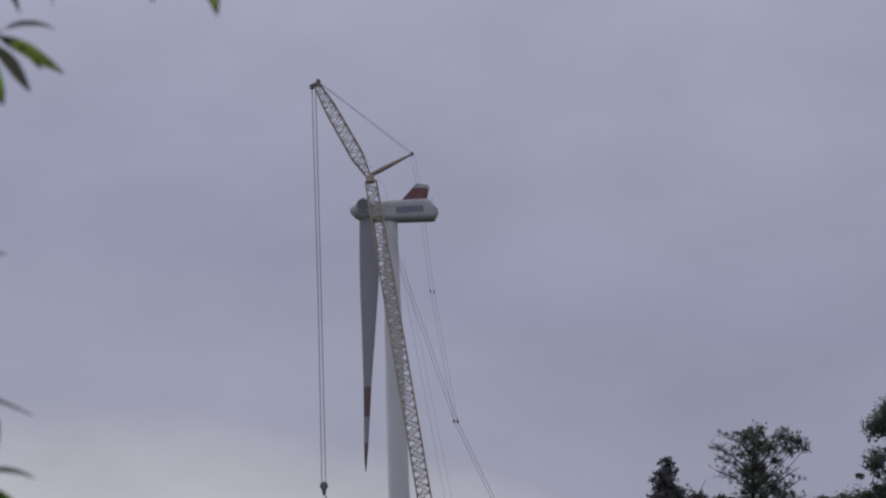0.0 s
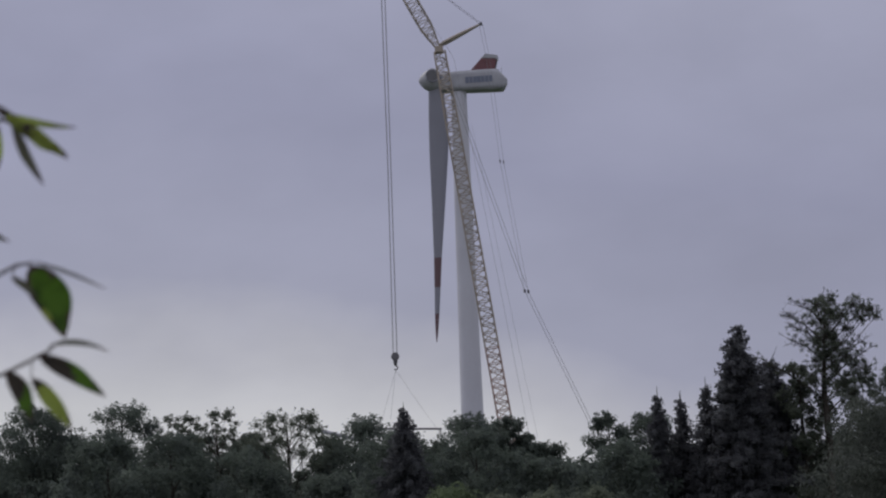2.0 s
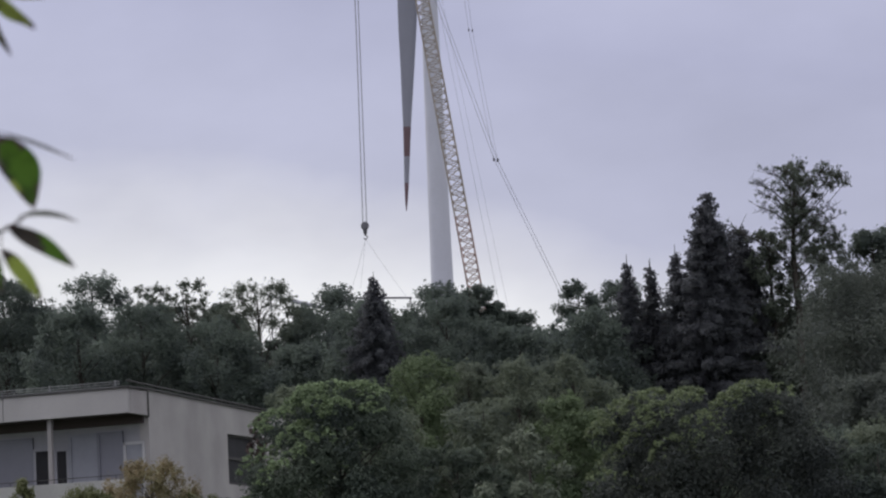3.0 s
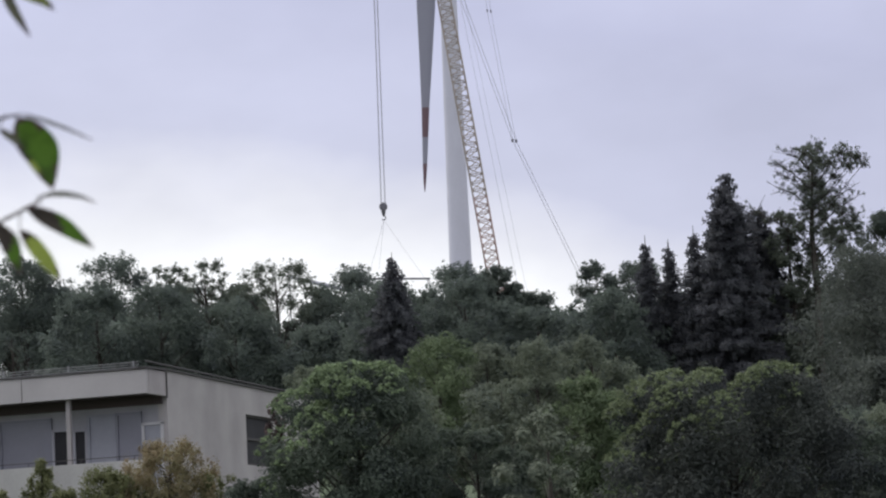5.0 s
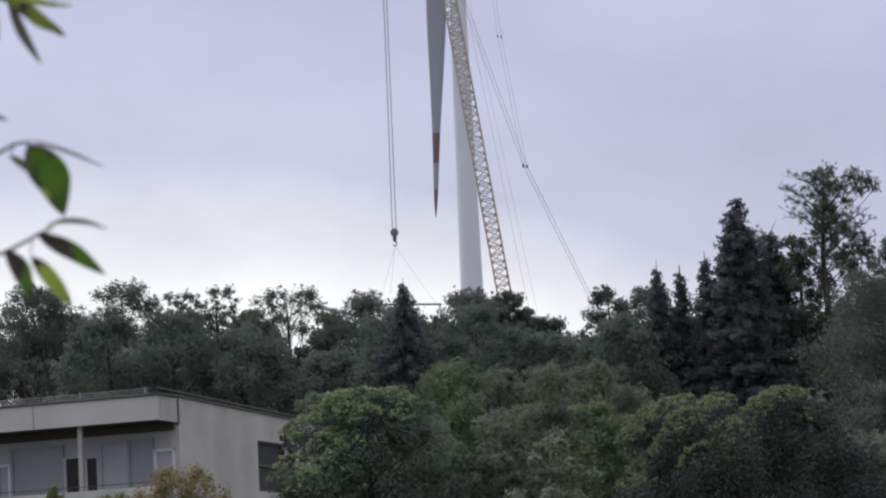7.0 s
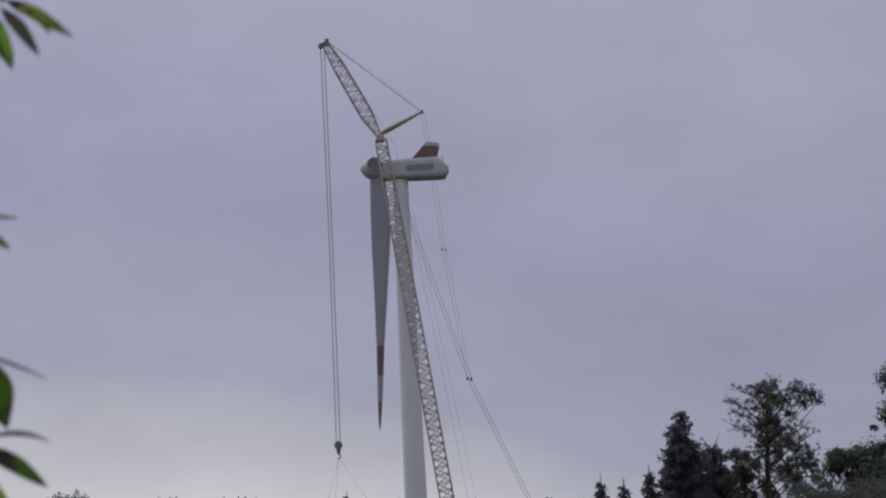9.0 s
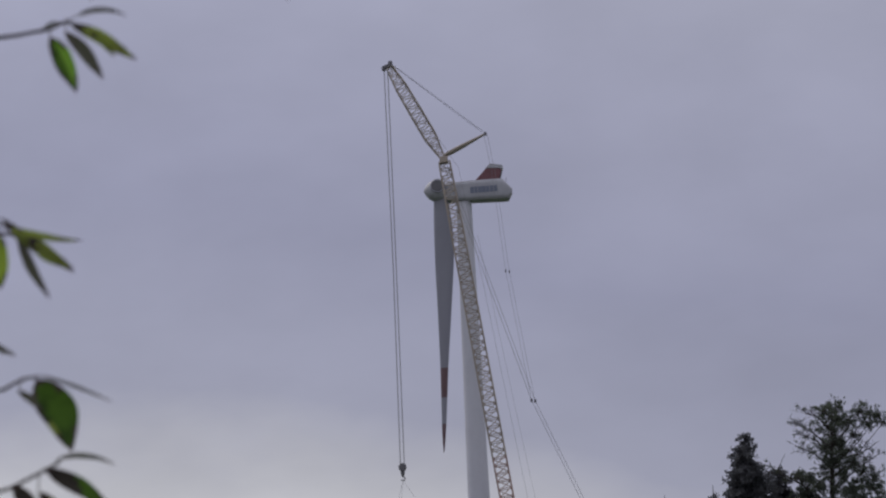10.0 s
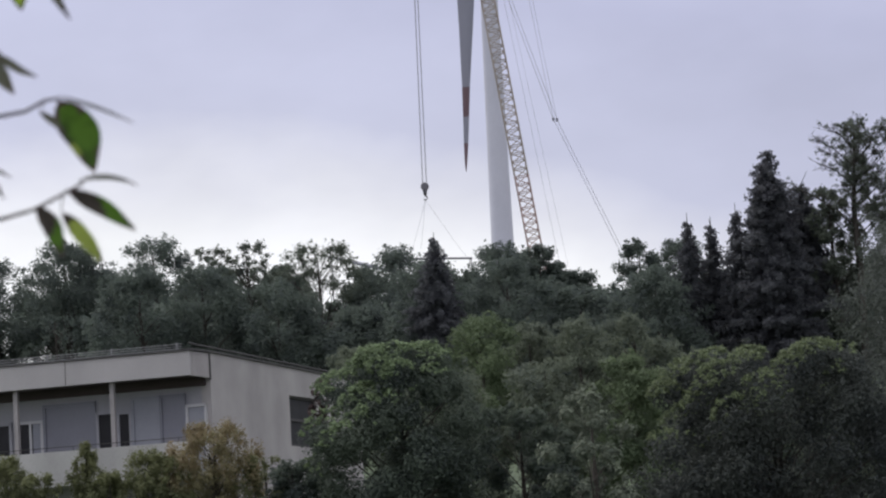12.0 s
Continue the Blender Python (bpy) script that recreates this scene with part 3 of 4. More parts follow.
# ---- house on the slope ----
def build_house():
    ang = radians(20)
    gz = 4.0
    h = thing("house", (-8.26, 105.0, gz), "weathered grey rendered house with flat roof and deep loggia", "house")
    # local axes: -x along the front to the left, +y along the side wall away
    h.rotation_euler = (0, 0, -ang)
    Z = lambda z: z - gz
    FL, DP, OV = 9.5, 11.5, 1.4  # front length, depth, overhang
    t = 0.3
    # side wall with a window opening
    wx0, wx1, wz0, wz1 = 5.75, 7.9, 9.0, 10.55
    for name, y0, y1, z0, z1 in (("side_wall", 0, wx0, gz, 11.1), ("side_wall", wx1, DP, gz, 11.1), ("wall_apron", wx0, wx1, gz, wz0), ("wall_lintel", wx0, wx1, wz1, 11.1)):
        part(name, Shape().box((-t / 2, (y0 + y1) / 2, Z((z0 + z1) / 2)), (t, y1 - y0, z1 - z0)), M_RENDER, h, "grey rendered wall with damp stains")
    gable = [[(x, 0, Z(11.1)), (x, DP, Z(11.1)), (x, DP, Z(11.31)), (x, 0, Z(11.5))] for x in (-t, 0)]
    part("side_wall_head", Shape().loft(gable), M_RENDER, h)
    sw = part("side_window", Shape().box((-0.16, (wx0 + wx1) / 2, Z((wz0 + wz1) / 2)), (0.03, wx1 - wx0 - 0.12, wz1 - wz0 - 0.12)), M_GLASS, h, "dark window pane")
    for y0, y1, z0, z1 in ((wx0, wx1, wz1 - 0.07, wz1), (wx0, wx1, wz0, wz0 + 0.07), (wx0, wx0 + 0.07, wz0, wz1), (wx1 - 0.07, wx1, wz0, wz1), (wx0, wx1, 9.78, 9.86)):
        part("window_frame", Shape().box((-0.12, (y0 + y1) / 2, Z((z0 + z1) / 2)), (0.07, y1 - y0, z1 - z0)), M_COPING, sw)
    part("back_wall", Shape().box((-FL / 2 - t / 2, DP - t / 2, Z((gz + 11.2) / 2)), (FL - t, t, 11.2 - gz)), M_RENDER, h)
    part("far_wall", Shape().box((-FL + t / 2, (DP - t) / 2, Z((gz + 11.2) / 2)), (t, DP - t, 11.2 - gz)), M_RENDER, h)
    # front wall of the loggia, recessed
    part("front_wall", Shape().box((-FL / 2, 0.15, Z((gz + 11.1) / 2)), (FL - 2 * t, 0.25, 11.1 - gz)), M_INNER, h, "grey loggia wall")
    # fascia box of the overhang
    fz0, fz1 = 10.75, 11.46
    for x0, x1 in ((-FL, -6.9), (-6.88, -4.02), (-4.0, 0.0)):
        part("fascia_panel", Shape().box(((x0 + x1) / 2, -OV + 0.06, Z((fz0 + fz1) / 2)), (x1 - x0, 0.12, fz1 - fz0)), M_FASCIA, h, "pale grey fascia panel", bevel=0.012)
    part("fascia_return", Shape().box((-0.06, -OV / 2 + 0.06, Z((fz0 + fz1) / 2)), (0.12, OV - 0.13, fz1 - fz0)), M_RETURN, h, "stained fascia return")
    part("corner_strip", Shape().box((0.008, -0.03, Z((fz0 + fz1) / 2 - 0.03)), (0.05, 0.055, fz1 - fz0 + 0.04)), M_COPING, h, "dark corner strip")
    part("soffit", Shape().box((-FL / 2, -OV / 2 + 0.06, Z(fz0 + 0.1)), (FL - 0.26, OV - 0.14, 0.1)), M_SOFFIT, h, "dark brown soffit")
    part("soffit_band", Shape().box((-FL / 2, -0.04, Z(10.68)), (FL - 0.3, 0.16, 0.28)), M_SOFFIT, h, "dark brown band above the windows")
    part("roof_deck", Shape().box((-FL / 2, (DP - OV) / 2, Z(11.3)), (FL - 0.4, DP + OV - 0.5, 0.1)), M_ROOF, h)
    # edging and rails
    part("coping", Shape().box((-FL / 2, -OV + 0.06, Z(fz1 + 0.03)), (FL + 0.06, 0.22, 0.05)), M_COPING, h)
    cp = [[(x, -OV - 0.05, Z(11.47)), (x, 0, Z(11.503)), (x, DP, Z(11.313)), (x, DP, Z(11.36)), (x, 0, Z(11.555)), (x, -OV - 0.05, Z(11.53))] for x in (-0.28, 0.06)]
    part("side_coping", Shape().loft(cp), M_COPING, h, "dark roof edging")
    for k, zz in enumerate((11.56, 11.63, 11.70)):
        part("roof_rail", Shape().tube([(-FL + 0.1, -OV + 0.25, Z(zz - 0.02)), (-0.35, -OV + 0.25, Z(zz))], [0.011] * 2, 6), M_RAIL, h)
    part("roof_rail", Shape().tube([(-0.15, -OV + 0.3, Z(11.72)), (-0.15, DP, Z(11.47))], [0.025] * 2, 6), M_COPING, h)
    for i in range(5):
        part("rail_post", Shape().tube([(-0.5 - i * 2.1, -OV + 0.25, Z(11.48)), (-0.5 - i * 2.1, -OV + 0.25, Z(11.74))], [0.022] * 2, 6), M_RAIL, h)
    # parapet of the loggia and its slab
    part("parapet", Shape().box((-FL / 2, -OV + 0.1, Z(8.44)), (FL - 0.04, 0.16, 0.82)), M_PARAPET, h, "pale concrete parapet", bevel=0.015)
    part("loggia_slab", Shape().box((-FL / 2, -OV / 2, Z(7.93)), (FL - 0.1, OV + 0.02, 0.2)), M_PARAPET, h)
    part("parapet_rail", Shape().tube([(-FL + 0.2, -OV + 0.1, Z(8.98)), (-0.3, -OV + 0.1, Z(8.98))], [0.012] * 2, 6), M_COPING, h)
    for i in range(6):
        part("parapet_post", Shape().tube([(-0.5 - i * 1.7, -OV + 0.1, Z(8.84)), (-0.5 - i * 1.7, -OV + 0.1, Z(8.98))], [0.01] * 2, 6), M_COPING, h)
    for x in (-2.64, -5.8):
        part("loggia_post", Shape().box((x, -OV + 0.28, Z((8.03 + 10.77) / 2)), (0.13, 0.13, 2.74)), M_RETURN, h, "grey post")

    # loggia windows and doors: x range, top, pane material, frame material
    def unit(name, x0, x1, z1, pane, frame_m, split=False, label=""):
        z0 = 8.1
        w = part(name, Shape().box(((x0 + x1) / 2, -0.005, Z((z0 + z1) / 2)), (x1 - x0 - 0.06, 0.03, z1 - z0 - 0.06)), pane, h, label)
        for a, b, c, d in ((x0, x1, z1 - 0.08, z1), (x0, x1, z0, z0 + 0.08), (x0, x0 + 0.08, z0, z1), (x1 - 0.08, x1, z0, z1)):
            part("window_frame", Shape().box(((a + b) / 2, -0.03, Z((c + d) / 2)), (b - a, 0.07, d - c)), frame_m, w)
        if split:
            part("mullion", Shape().box(((x0 + x1) / 2, -0.03, Z((z0 + z1) / 2)), (0.07, 0.06, z1 - z0 - 0.16)), frame_m, w)

    unit("window", -0.82, -0.14, 10.02, M_CURTAIN, M_FRAME, label="white framed window with pale curtain")
    unit("window", -1.665, -0.825, 10.36, M_BLIND, M_BLIND, label="grey-blue closed blind")
    unit("window", -2.58, -1.67, 10.36, M_CURTAIN, M_CURTAIN, label="pale curtained window")
    unit("door", -3.06, -2.585, 9.98, M_GLASS, M_INNER, label="dark glazed loggia door")
    unit("door", -3.74, -3.14, 10.02, M_GLASS, M_INNER, label="dark glazed door in pale frame")
    unit("window", -5.49, -3.745, 10.36, M_BLIND, M_BLIND, label="wide grey-blue closed blind")
    unit("window", -6.35, -5.50, 9.92, M_GLASS, M_FRAME, split=True, label="white framed two-part window")
    unit("door", -7.10, -6.55, 9.92, M_GLASS, M_INNER, label="dark glazed loggia door")
    unit("window", -9.0, -7.2, 10.36, M_BLIND, M_BLIND, label="grey-blue closed blind")
    pale = part("drawn_curtain", Shape().box((-5.72, -0.022, Z(9.0)), (0.28, 0.012, 1.66)), M_CURTAIN, h, "pale drawn curtain")
    for k in range(4):
        part("fold", Shape().tube([(-5.83 + k * 0.075, -0.03, Z(8.2)), (-5.83 + k * 0.075, -0.03, Z(9.8))], [0.012] * 2, 6), M_CURTAIN, pale)
    return h


build_house()


# ---- trees ----
def leaf_cloud(name, centres, radii, count, size, rng, up=0.5, droop=0.0, solid=0.55, flat=1.0, tri=False, rough_n=0.2):
    """Many small pointed leaves round clump centres, as one mesh."""
    c = np.asarray(centres)
    r = np.asarray(radii)
    p = r ** 2 / (r ** 2).sum()
    k = rng.choice(len(c), count, p=p)
    d = rng.normal(size=(count, 3))
    d /= np.linalg.norm(d, axis=1)[:, None]
    rad = rng.random(count) ** solid * rng.normal(1, 0.13, count)
    off = d * (rad * r[k])[:, None]
    off[:, 2] *= flat
    pos = c[k] + off
    nrm = d + rng.normal(size=(count, 3)) * rough_n + np.array([0, 0, up])
    nrm /= np.linalg.norm(nrm, axis=1)[:, None]
    a = rng.normal(size=(count, 3)) + np.array([0, 0, -droop])
    a -= nrm * (a * nrm).sum(1)[:, None]
    a /= np.linalg.norm(a, axis=1)[:, None]
    b = np.cross(nrm, a)
    s = (size * rng.uniform(0.6, 1.35, count))[:, None]
    bend = nrm * s * 0.18
    if tri:
        v = np.stack([pos - a * s * 0.5 + b * s * 0.32, pos + a * s * 0.6, pos - a * s * 0.5 - b * s * 0.32], 1).reshape(-1, 3)
    else:
        v = np.stack([pos - a * s * 0.5, pos + b * s * 0.3 + bend, pos + a * s * 0.5, pos - b * s * 0.3 + bend], 1).reshape(-1, 3)
    step = 3 if tri else 4
    me = bpy.data.meshes.new(name)
    me.vertices.add(len(v))
    me.vertices.foreach_set("co", v.astype(np.float32).ravel())
    me.loops.add(len(v))
    me.loops.foreach_set("vertex_index", np.arange(len(v), dtype=np.int32))
    me.polygons.add(count)
    me.polygons.foreach_set("loop_start", np.arange(0, step * count, step, dtype=np.int32))
    me.update(calc_edges=True)
    return me


crown_clumps = {}


def broadleaf(name, label, x, y, top, width, leaves, count, size, seed, clumps=40, low=0.12, lean=0.0, gaps=0.0, group="", droop=0.0, round_=0.5, fat=1.0, flat=0.85, solid=0.55, rough_n=0.2, shell=0.45, trunk_r=0.02, lumpy=0.0, category="tree"):
    """A tapered trunk, limbs reaching into the clumps, and a crown of many small leaves."""
    rng = np.random.default_rng(seed)
    z0 = ground_z(x, y) - 0.05
    h = top - z0
    t = thing(name, (x, y, z0), label, category, group)
    w = width / 2
    cs, rs = [], []
    for i in range(clumps):
        k = low + (1 - low) * (i + rng.random()) / clumps
        env = w * max(0.16, (1 - ((k - 0.42) / 0.62) ** 2 if k > 0.42 else 0.86 + 0.33 * k)) ** round_
        q = rng.random() ** shell
        a = rng.random() * 2 * math.pi
        env *= 1 + lumpy * 0.5 * (math.sin(3 * a + seed) + math.sin(11 * k + 2 * a + seed))
        rr = w * rng.uniform(0.18, 0.36) * fat * (1 - gaps * 0.25) * (1.0 - 0.85 * max(0, k - 0.6))
        e = max(0.0, env - rr * 0.7)
        cs.append((q * e * math.cos(a) + lean * k, q * e * math.sin(a), min(h * k, h - rr * 0.95)))
        rs.append(rr)
    crown_clumps[t.name] = (np.array(cs), np.array(rs))
    tr = Shape()
    r0 = h * trunk_r
    pts = [(0, 0, 0), (0.02 * h, 0, h * 0.3), (0.01 * h + lean * 0.4, 0.02 * h, h * 0.6), (lean * 0.9, 0, h * 0.92)]
    tr.tube(pts, [r0 * 1.25, r0 * 0.85, r0 * 0.5, r0 * 0.12], 8)
    for c in cs[::2] if clumps > 24 else cs:
        zb = max(h * 0.12, c[2] - math.hypot(c[0], c[1]) * rng.uniform(0.5, 1.0) - 0.06 * h)
        k = zb / h
        st = Vector((lean * k * 0.9, 0.0, zb))
        mid = st.lerp(Vector(c), 0.55) + Vector((rng.normal() * 0.03 * h, rng.normal() * 0.03 * h, 0.015 * h))
        rl = r0 * 0.36 * (1.1 - k)
        tr.tube([st, mid, c], [rl, rl * 0.6, rl * 0.18], 5, False)
    part("trunk", tr, M_BARK, t, smooth=True)
    # small shoots on the clumps break the outline
    for i in rng.choice(clumps, clumps * 2):
        g = rng.normal(size=3)
        g /= np.linalg.norm(g)
        g[2] = abs(g[2]) * 1.1
        cs.append(tuple(np.array(cs[i]) + g * rs[i] * rng.uniform(0.75, 1.2)))
        rs.append(rs[i] * rng.uniform(0.14, 0.34))
    me = leaf_cloud("crown", cs, rs, count, size, rng, droop=droop, solid=solid if not gaps else 1.1, flat=flat, tri=True, rough_n=rough_n)
    part("crown", me, leaves, t)
    return t


def sunlit_leaves(tree, count, size, seed, leaves, reach=0.35, tufts=700):
    """Light tufts that put sunlight into the leaf colour, on crown clumps that face the sunny side; reach: how far
    round they go.
    """
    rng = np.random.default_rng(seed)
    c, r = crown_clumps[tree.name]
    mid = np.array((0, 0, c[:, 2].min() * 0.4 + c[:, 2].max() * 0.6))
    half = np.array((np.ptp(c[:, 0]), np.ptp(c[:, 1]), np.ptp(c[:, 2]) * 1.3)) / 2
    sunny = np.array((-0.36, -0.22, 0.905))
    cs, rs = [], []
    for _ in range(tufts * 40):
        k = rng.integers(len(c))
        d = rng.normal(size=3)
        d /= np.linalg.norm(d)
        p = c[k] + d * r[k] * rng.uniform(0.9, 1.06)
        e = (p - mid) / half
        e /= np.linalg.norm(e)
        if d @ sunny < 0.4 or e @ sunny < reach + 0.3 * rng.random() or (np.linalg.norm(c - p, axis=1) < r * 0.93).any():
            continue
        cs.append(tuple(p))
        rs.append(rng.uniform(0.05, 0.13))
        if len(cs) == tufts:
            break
    me = leaf_cloud("sunlit_leaves", cs, rs, count, size, rng, up=0.9, solid=0.8, flat=0.7, tri=True, rough_n=0.5)
    tagged(part("sunlit_leaves", me, leaves, tree, "yellow-green leaves coloured as if sunlit"), kind="stuff")


def conifer(name, label, x, y, top, width, seed, count, size=0.26, power=0.8, group="", ragged=0.3, bare_tip=0.7, jitter=0.35):
    """A straight trunk with whorls of drooping boughs, each a spray of needles."""
    rng = np.random.default_rng(seed)
    z0 = ground_z(x, y) - 0.05
    h = top - z0
    t = thing(name, (x, y, z0), label, "tree", group)
    tr = Shape().tube([(0, 0, 0), (0, 0, h * 0.5), (0, 0, h)], [h * 0.016, h * 0.01, 0.03], 8)
    cs, rs = [], []
    whorls = int(h / 0.3)
    for i in range(whorls):
        k = (i + 0.5) / whorls
        if k < 0.1:
            continue
        z = h * k
        R = width / 2 * max(0.04, (1 - k)) ** power * rng.uniform(1 - ragged, 1 + ragged * 0.3)
        n = 7 if k < 0.9 else 5
        for j in range(n):
            a = 2 * math.pi * (j + rng.random()) / n + i * 1.3
            Rj = R * (rng.uniform(0.62, 1.1) if rng.random() < 0.8 else rng.uniform(1.05, 1.25))
            zj = z + rng.normal() * jitter
            tip = Vector((Rj * math.cos(a), Rj * math.sin(a), zj - Rj * rng.uniform(-0.05, 0.3)))
            tr.tube([(0, 0, min(zj, h)), tip], [0.05, 0.015], 4, False)
            steps = max(2, int(Rj / 0.4))
            for s in range(steps):
                f = (s + 0.8) / steps
                spread = 0.3 * Rj * (1.05 - f)
                cs.append((tip.x * f + rng.normal() * spread * 0.4, tip.y * f + rng.normal() * spread * 0.4, min(h, zj) + (tip.z - zj) * f - 0.1 * f))
                rs.append(max(0.14, 0.18 + 0.52 * min(1.0, Rj / 2) * (1.12 - f)))
    part("trunk", tr, M_BARK, t)
    part("crown", leaf_cloud("crown", cs, rs, count, size, rng, up=0.0, droop=0.8, solid=0.4, flat=1.1, tri=True, rough_n=2.0), F_SPRUCE, t)
    if bare_tip:
        tp = Shape()
        for dx, dz in ((0.0, 1.0), (-0.28, 0.8), (0.3, 0.85))[: 3 if bare_tip > 1 else 1]:
            tp.tube([(0, 0, h - 0.25), (dx * 0.9 * bare_tip, 0, h + dz * 0.45 * bare_tip), (dx * bare_tip, 0, h + dz * bare_tip)], [0.05, 0.035, 0.02], 5)
        part("leader_shoots", tp, M_BARK, t)
    return t


def open_tree(name, label, x, y, clumps, leaves, count, size, seed, bare=()):
    """A tall tree whose limbs carry separate leaf masses; bare: ends of leafless boughs (dx, z)."""
    rng = np.random.default_rng(seed)
    z0 = ground_z(x, y) - 0.05
    t = thing(name, (x, y, z0), label, "tree")
    tr = Shape().tube([(0, 0, 0), (0.1, 0, 12), (-0.1, 0, 17), (0.3, 0, 23.5)], [0.42, 0.3, 0.22, 0.06], 8)
    cs, rs = [], []
    for dx, z, r in clumps:
        c = Vector((dx, rng.uniform(-1.5, 1.5), z - z0))
        st = Vector((0, 0, c.z - abs(dx) * 0.8 - 0.8))
        tr.tube([st, st.lerp(c, 0.5) + Vector((0, 0, -0.25)), c], [0.06, 0.04, 0.02], 5, False)
        cs.append(tuple(c))
        rs.append(r * 0.36)
        for _ in range(44):
            g = rng.normal(size=3)
            g /= np.linalg.norm(g)
            q = np.array(c) + g * r * rng.uniform(0.3, 1.9)
            tr.tube([c, tuple(q)], [0.02, 0.009], 3, False)
            cs.append(tuple(q))
            rs.append(r * rng.uniform(0.18, 0.42))
    for dx, z in bare:
        e = Vector((dx, rng.uniform(-0.6, 0.6), z - z0))
        st = Vector((0, 0, e.z - abs(dx) * 0.75))
        m = st.lerp(e, 0.5) + Vector((0, 0, 0.35))
        tr.tube([st, m, e], [0.075, 0.05, 0.018], 5, False)
        for _ in range(20):
            f = rng.uniform(0.0, 1.0)
            p = m.lerp(e, f)
            q = p + Vector((rng.normal() * 0.6 + 0.15 * math.copysign(1, dx), rng.normal() * 0.4, rng.uniform(-0.35, 0.85)))
            tr.tube([p, q], [0.02, 0.009], 4, False)
            for _ in range(3):
                w = p.lerp(q, rng.uniform(0.3, 0.9))
                tr.tube([w, w + Vector((rng.normal() * 0.22, rng.normal() * 0.2, rng.uniform(-0.05, 0.4)))], [0.018, 0.008], 3, False)
            if rng.random() < 0.3:
                cs.append(tuple(q))
                rs.append(rng.uniform(0.16, 0.3))
    part("trunk", tr, M_BARK, t, smooth=True)
    part("crown", leaf_cloud("crown", cs, rs, count, size, rng, solid=0.55, tri=True, rough_n=0.6), leaves, t)
    return t


WOOD = "trees of the far wood edge"
far = (  # x, y, top, width, sparse
    (-53, 332, 42.5, 12, 0), (-46, 334, 42.8, 11, 0), (-39, 330, 43.7, 12, 0), (-30.8, 330, 43.8, 11, 0), (-25.8, 332, 42.7, 8, 1), (-22.2, 331, 42.9, 8, 1),
    (-15.6, 330, 42.3, 13, 1), (-8.8, 329, 41.5, 11, 0), (1.0, 330, 41.4, 9.5, 0), (4.8, 331, 41.2, 6.5, 0), (2.9, 333, 40.9, 8, 0), (8.3, 330, 38.5, 8, 0), (6.6, 332, 39.6, 6, 0), (13.9, 328, 40.6, 7.5, 0), (17.8, 326, 40.4, 8, 0),
    (-36.6, 338, 42.0, 11, 0), (-14.2, 337, 37.6, 6.5, 0), (-18.3, 337, 40.2, 6.5, 0), (-24.0, 335, 41.4, 9, 0), (-11.6, 334, 40.4, 7, 0), (-34.6, 336, 41.2, 8, 0), (-19.2, 336, 41.2, 7, 0), (-5.2, 334, 40.3, 7, 0), (-1.8, 336, 39.6, 6, 0), (11.0, 335, 36.2, 5, 0))
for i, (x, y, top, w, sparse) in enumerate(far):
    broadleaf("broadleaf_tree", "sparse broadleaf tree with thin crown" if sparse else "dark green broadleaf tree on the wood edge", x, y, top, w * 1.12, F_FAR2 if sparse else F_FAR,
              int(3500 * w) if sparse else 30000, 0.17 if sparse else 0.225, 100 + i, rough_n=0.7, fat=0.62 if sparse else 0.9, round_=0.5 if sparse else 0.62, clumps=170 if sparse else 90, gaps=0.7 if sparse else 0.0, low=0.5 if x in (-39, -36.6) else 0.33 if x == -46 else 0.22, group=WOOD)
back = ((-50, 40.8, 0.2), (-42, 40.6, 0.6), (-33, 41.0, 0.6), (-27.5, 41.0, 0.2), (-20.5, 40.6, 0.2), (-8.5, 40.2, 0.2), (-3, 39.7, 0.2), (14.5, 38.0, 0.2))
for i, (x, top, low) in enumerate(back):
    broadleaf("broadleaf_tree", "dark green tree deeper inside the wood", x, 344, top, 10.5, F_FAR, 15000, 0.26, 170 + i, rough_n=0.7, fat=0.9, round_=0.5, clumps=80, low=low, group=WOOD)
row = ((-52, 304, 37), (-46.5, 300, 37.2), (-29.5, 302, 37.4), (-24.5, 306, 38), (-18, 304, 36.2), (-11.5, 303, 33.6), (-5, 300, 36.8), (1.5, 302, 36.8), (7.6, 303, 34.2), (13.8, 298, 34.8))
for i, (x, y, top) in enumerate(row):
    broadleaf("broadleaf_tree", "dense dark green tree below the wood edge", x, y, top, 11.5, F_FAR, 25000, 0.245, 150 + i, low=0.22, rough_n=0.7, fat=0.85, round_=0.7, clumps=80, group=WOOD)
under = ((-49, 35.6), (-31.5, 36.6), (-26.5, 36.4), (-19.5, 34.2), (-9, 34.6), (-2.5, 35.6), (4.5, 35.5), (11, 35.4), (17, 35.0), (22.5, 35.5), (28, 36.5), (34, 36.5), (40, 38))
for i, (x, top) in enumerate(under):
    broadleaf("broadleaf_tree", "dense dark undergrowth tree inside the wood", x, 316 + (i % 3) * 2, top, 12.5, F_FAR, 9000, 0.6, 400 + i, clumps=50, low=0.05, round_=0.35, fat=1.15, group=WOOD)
broadleaf("broadleaf_tree", "thin dark undergrowth tree inside the wood", -38.6, 318, 36.0, 8, F_FAR, 4500, 0.16, 450, clumps=90, low=0.05, gaps=1.0, group=WOOD)
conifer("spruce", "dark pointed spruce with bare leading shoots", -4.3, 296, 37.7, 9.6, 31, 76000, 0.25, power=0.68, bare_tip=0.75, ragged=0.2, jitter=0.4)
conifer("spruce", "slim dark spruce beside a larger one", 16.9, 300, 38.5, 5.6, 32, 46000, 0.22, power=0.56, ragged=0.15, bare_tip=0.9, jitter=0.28)
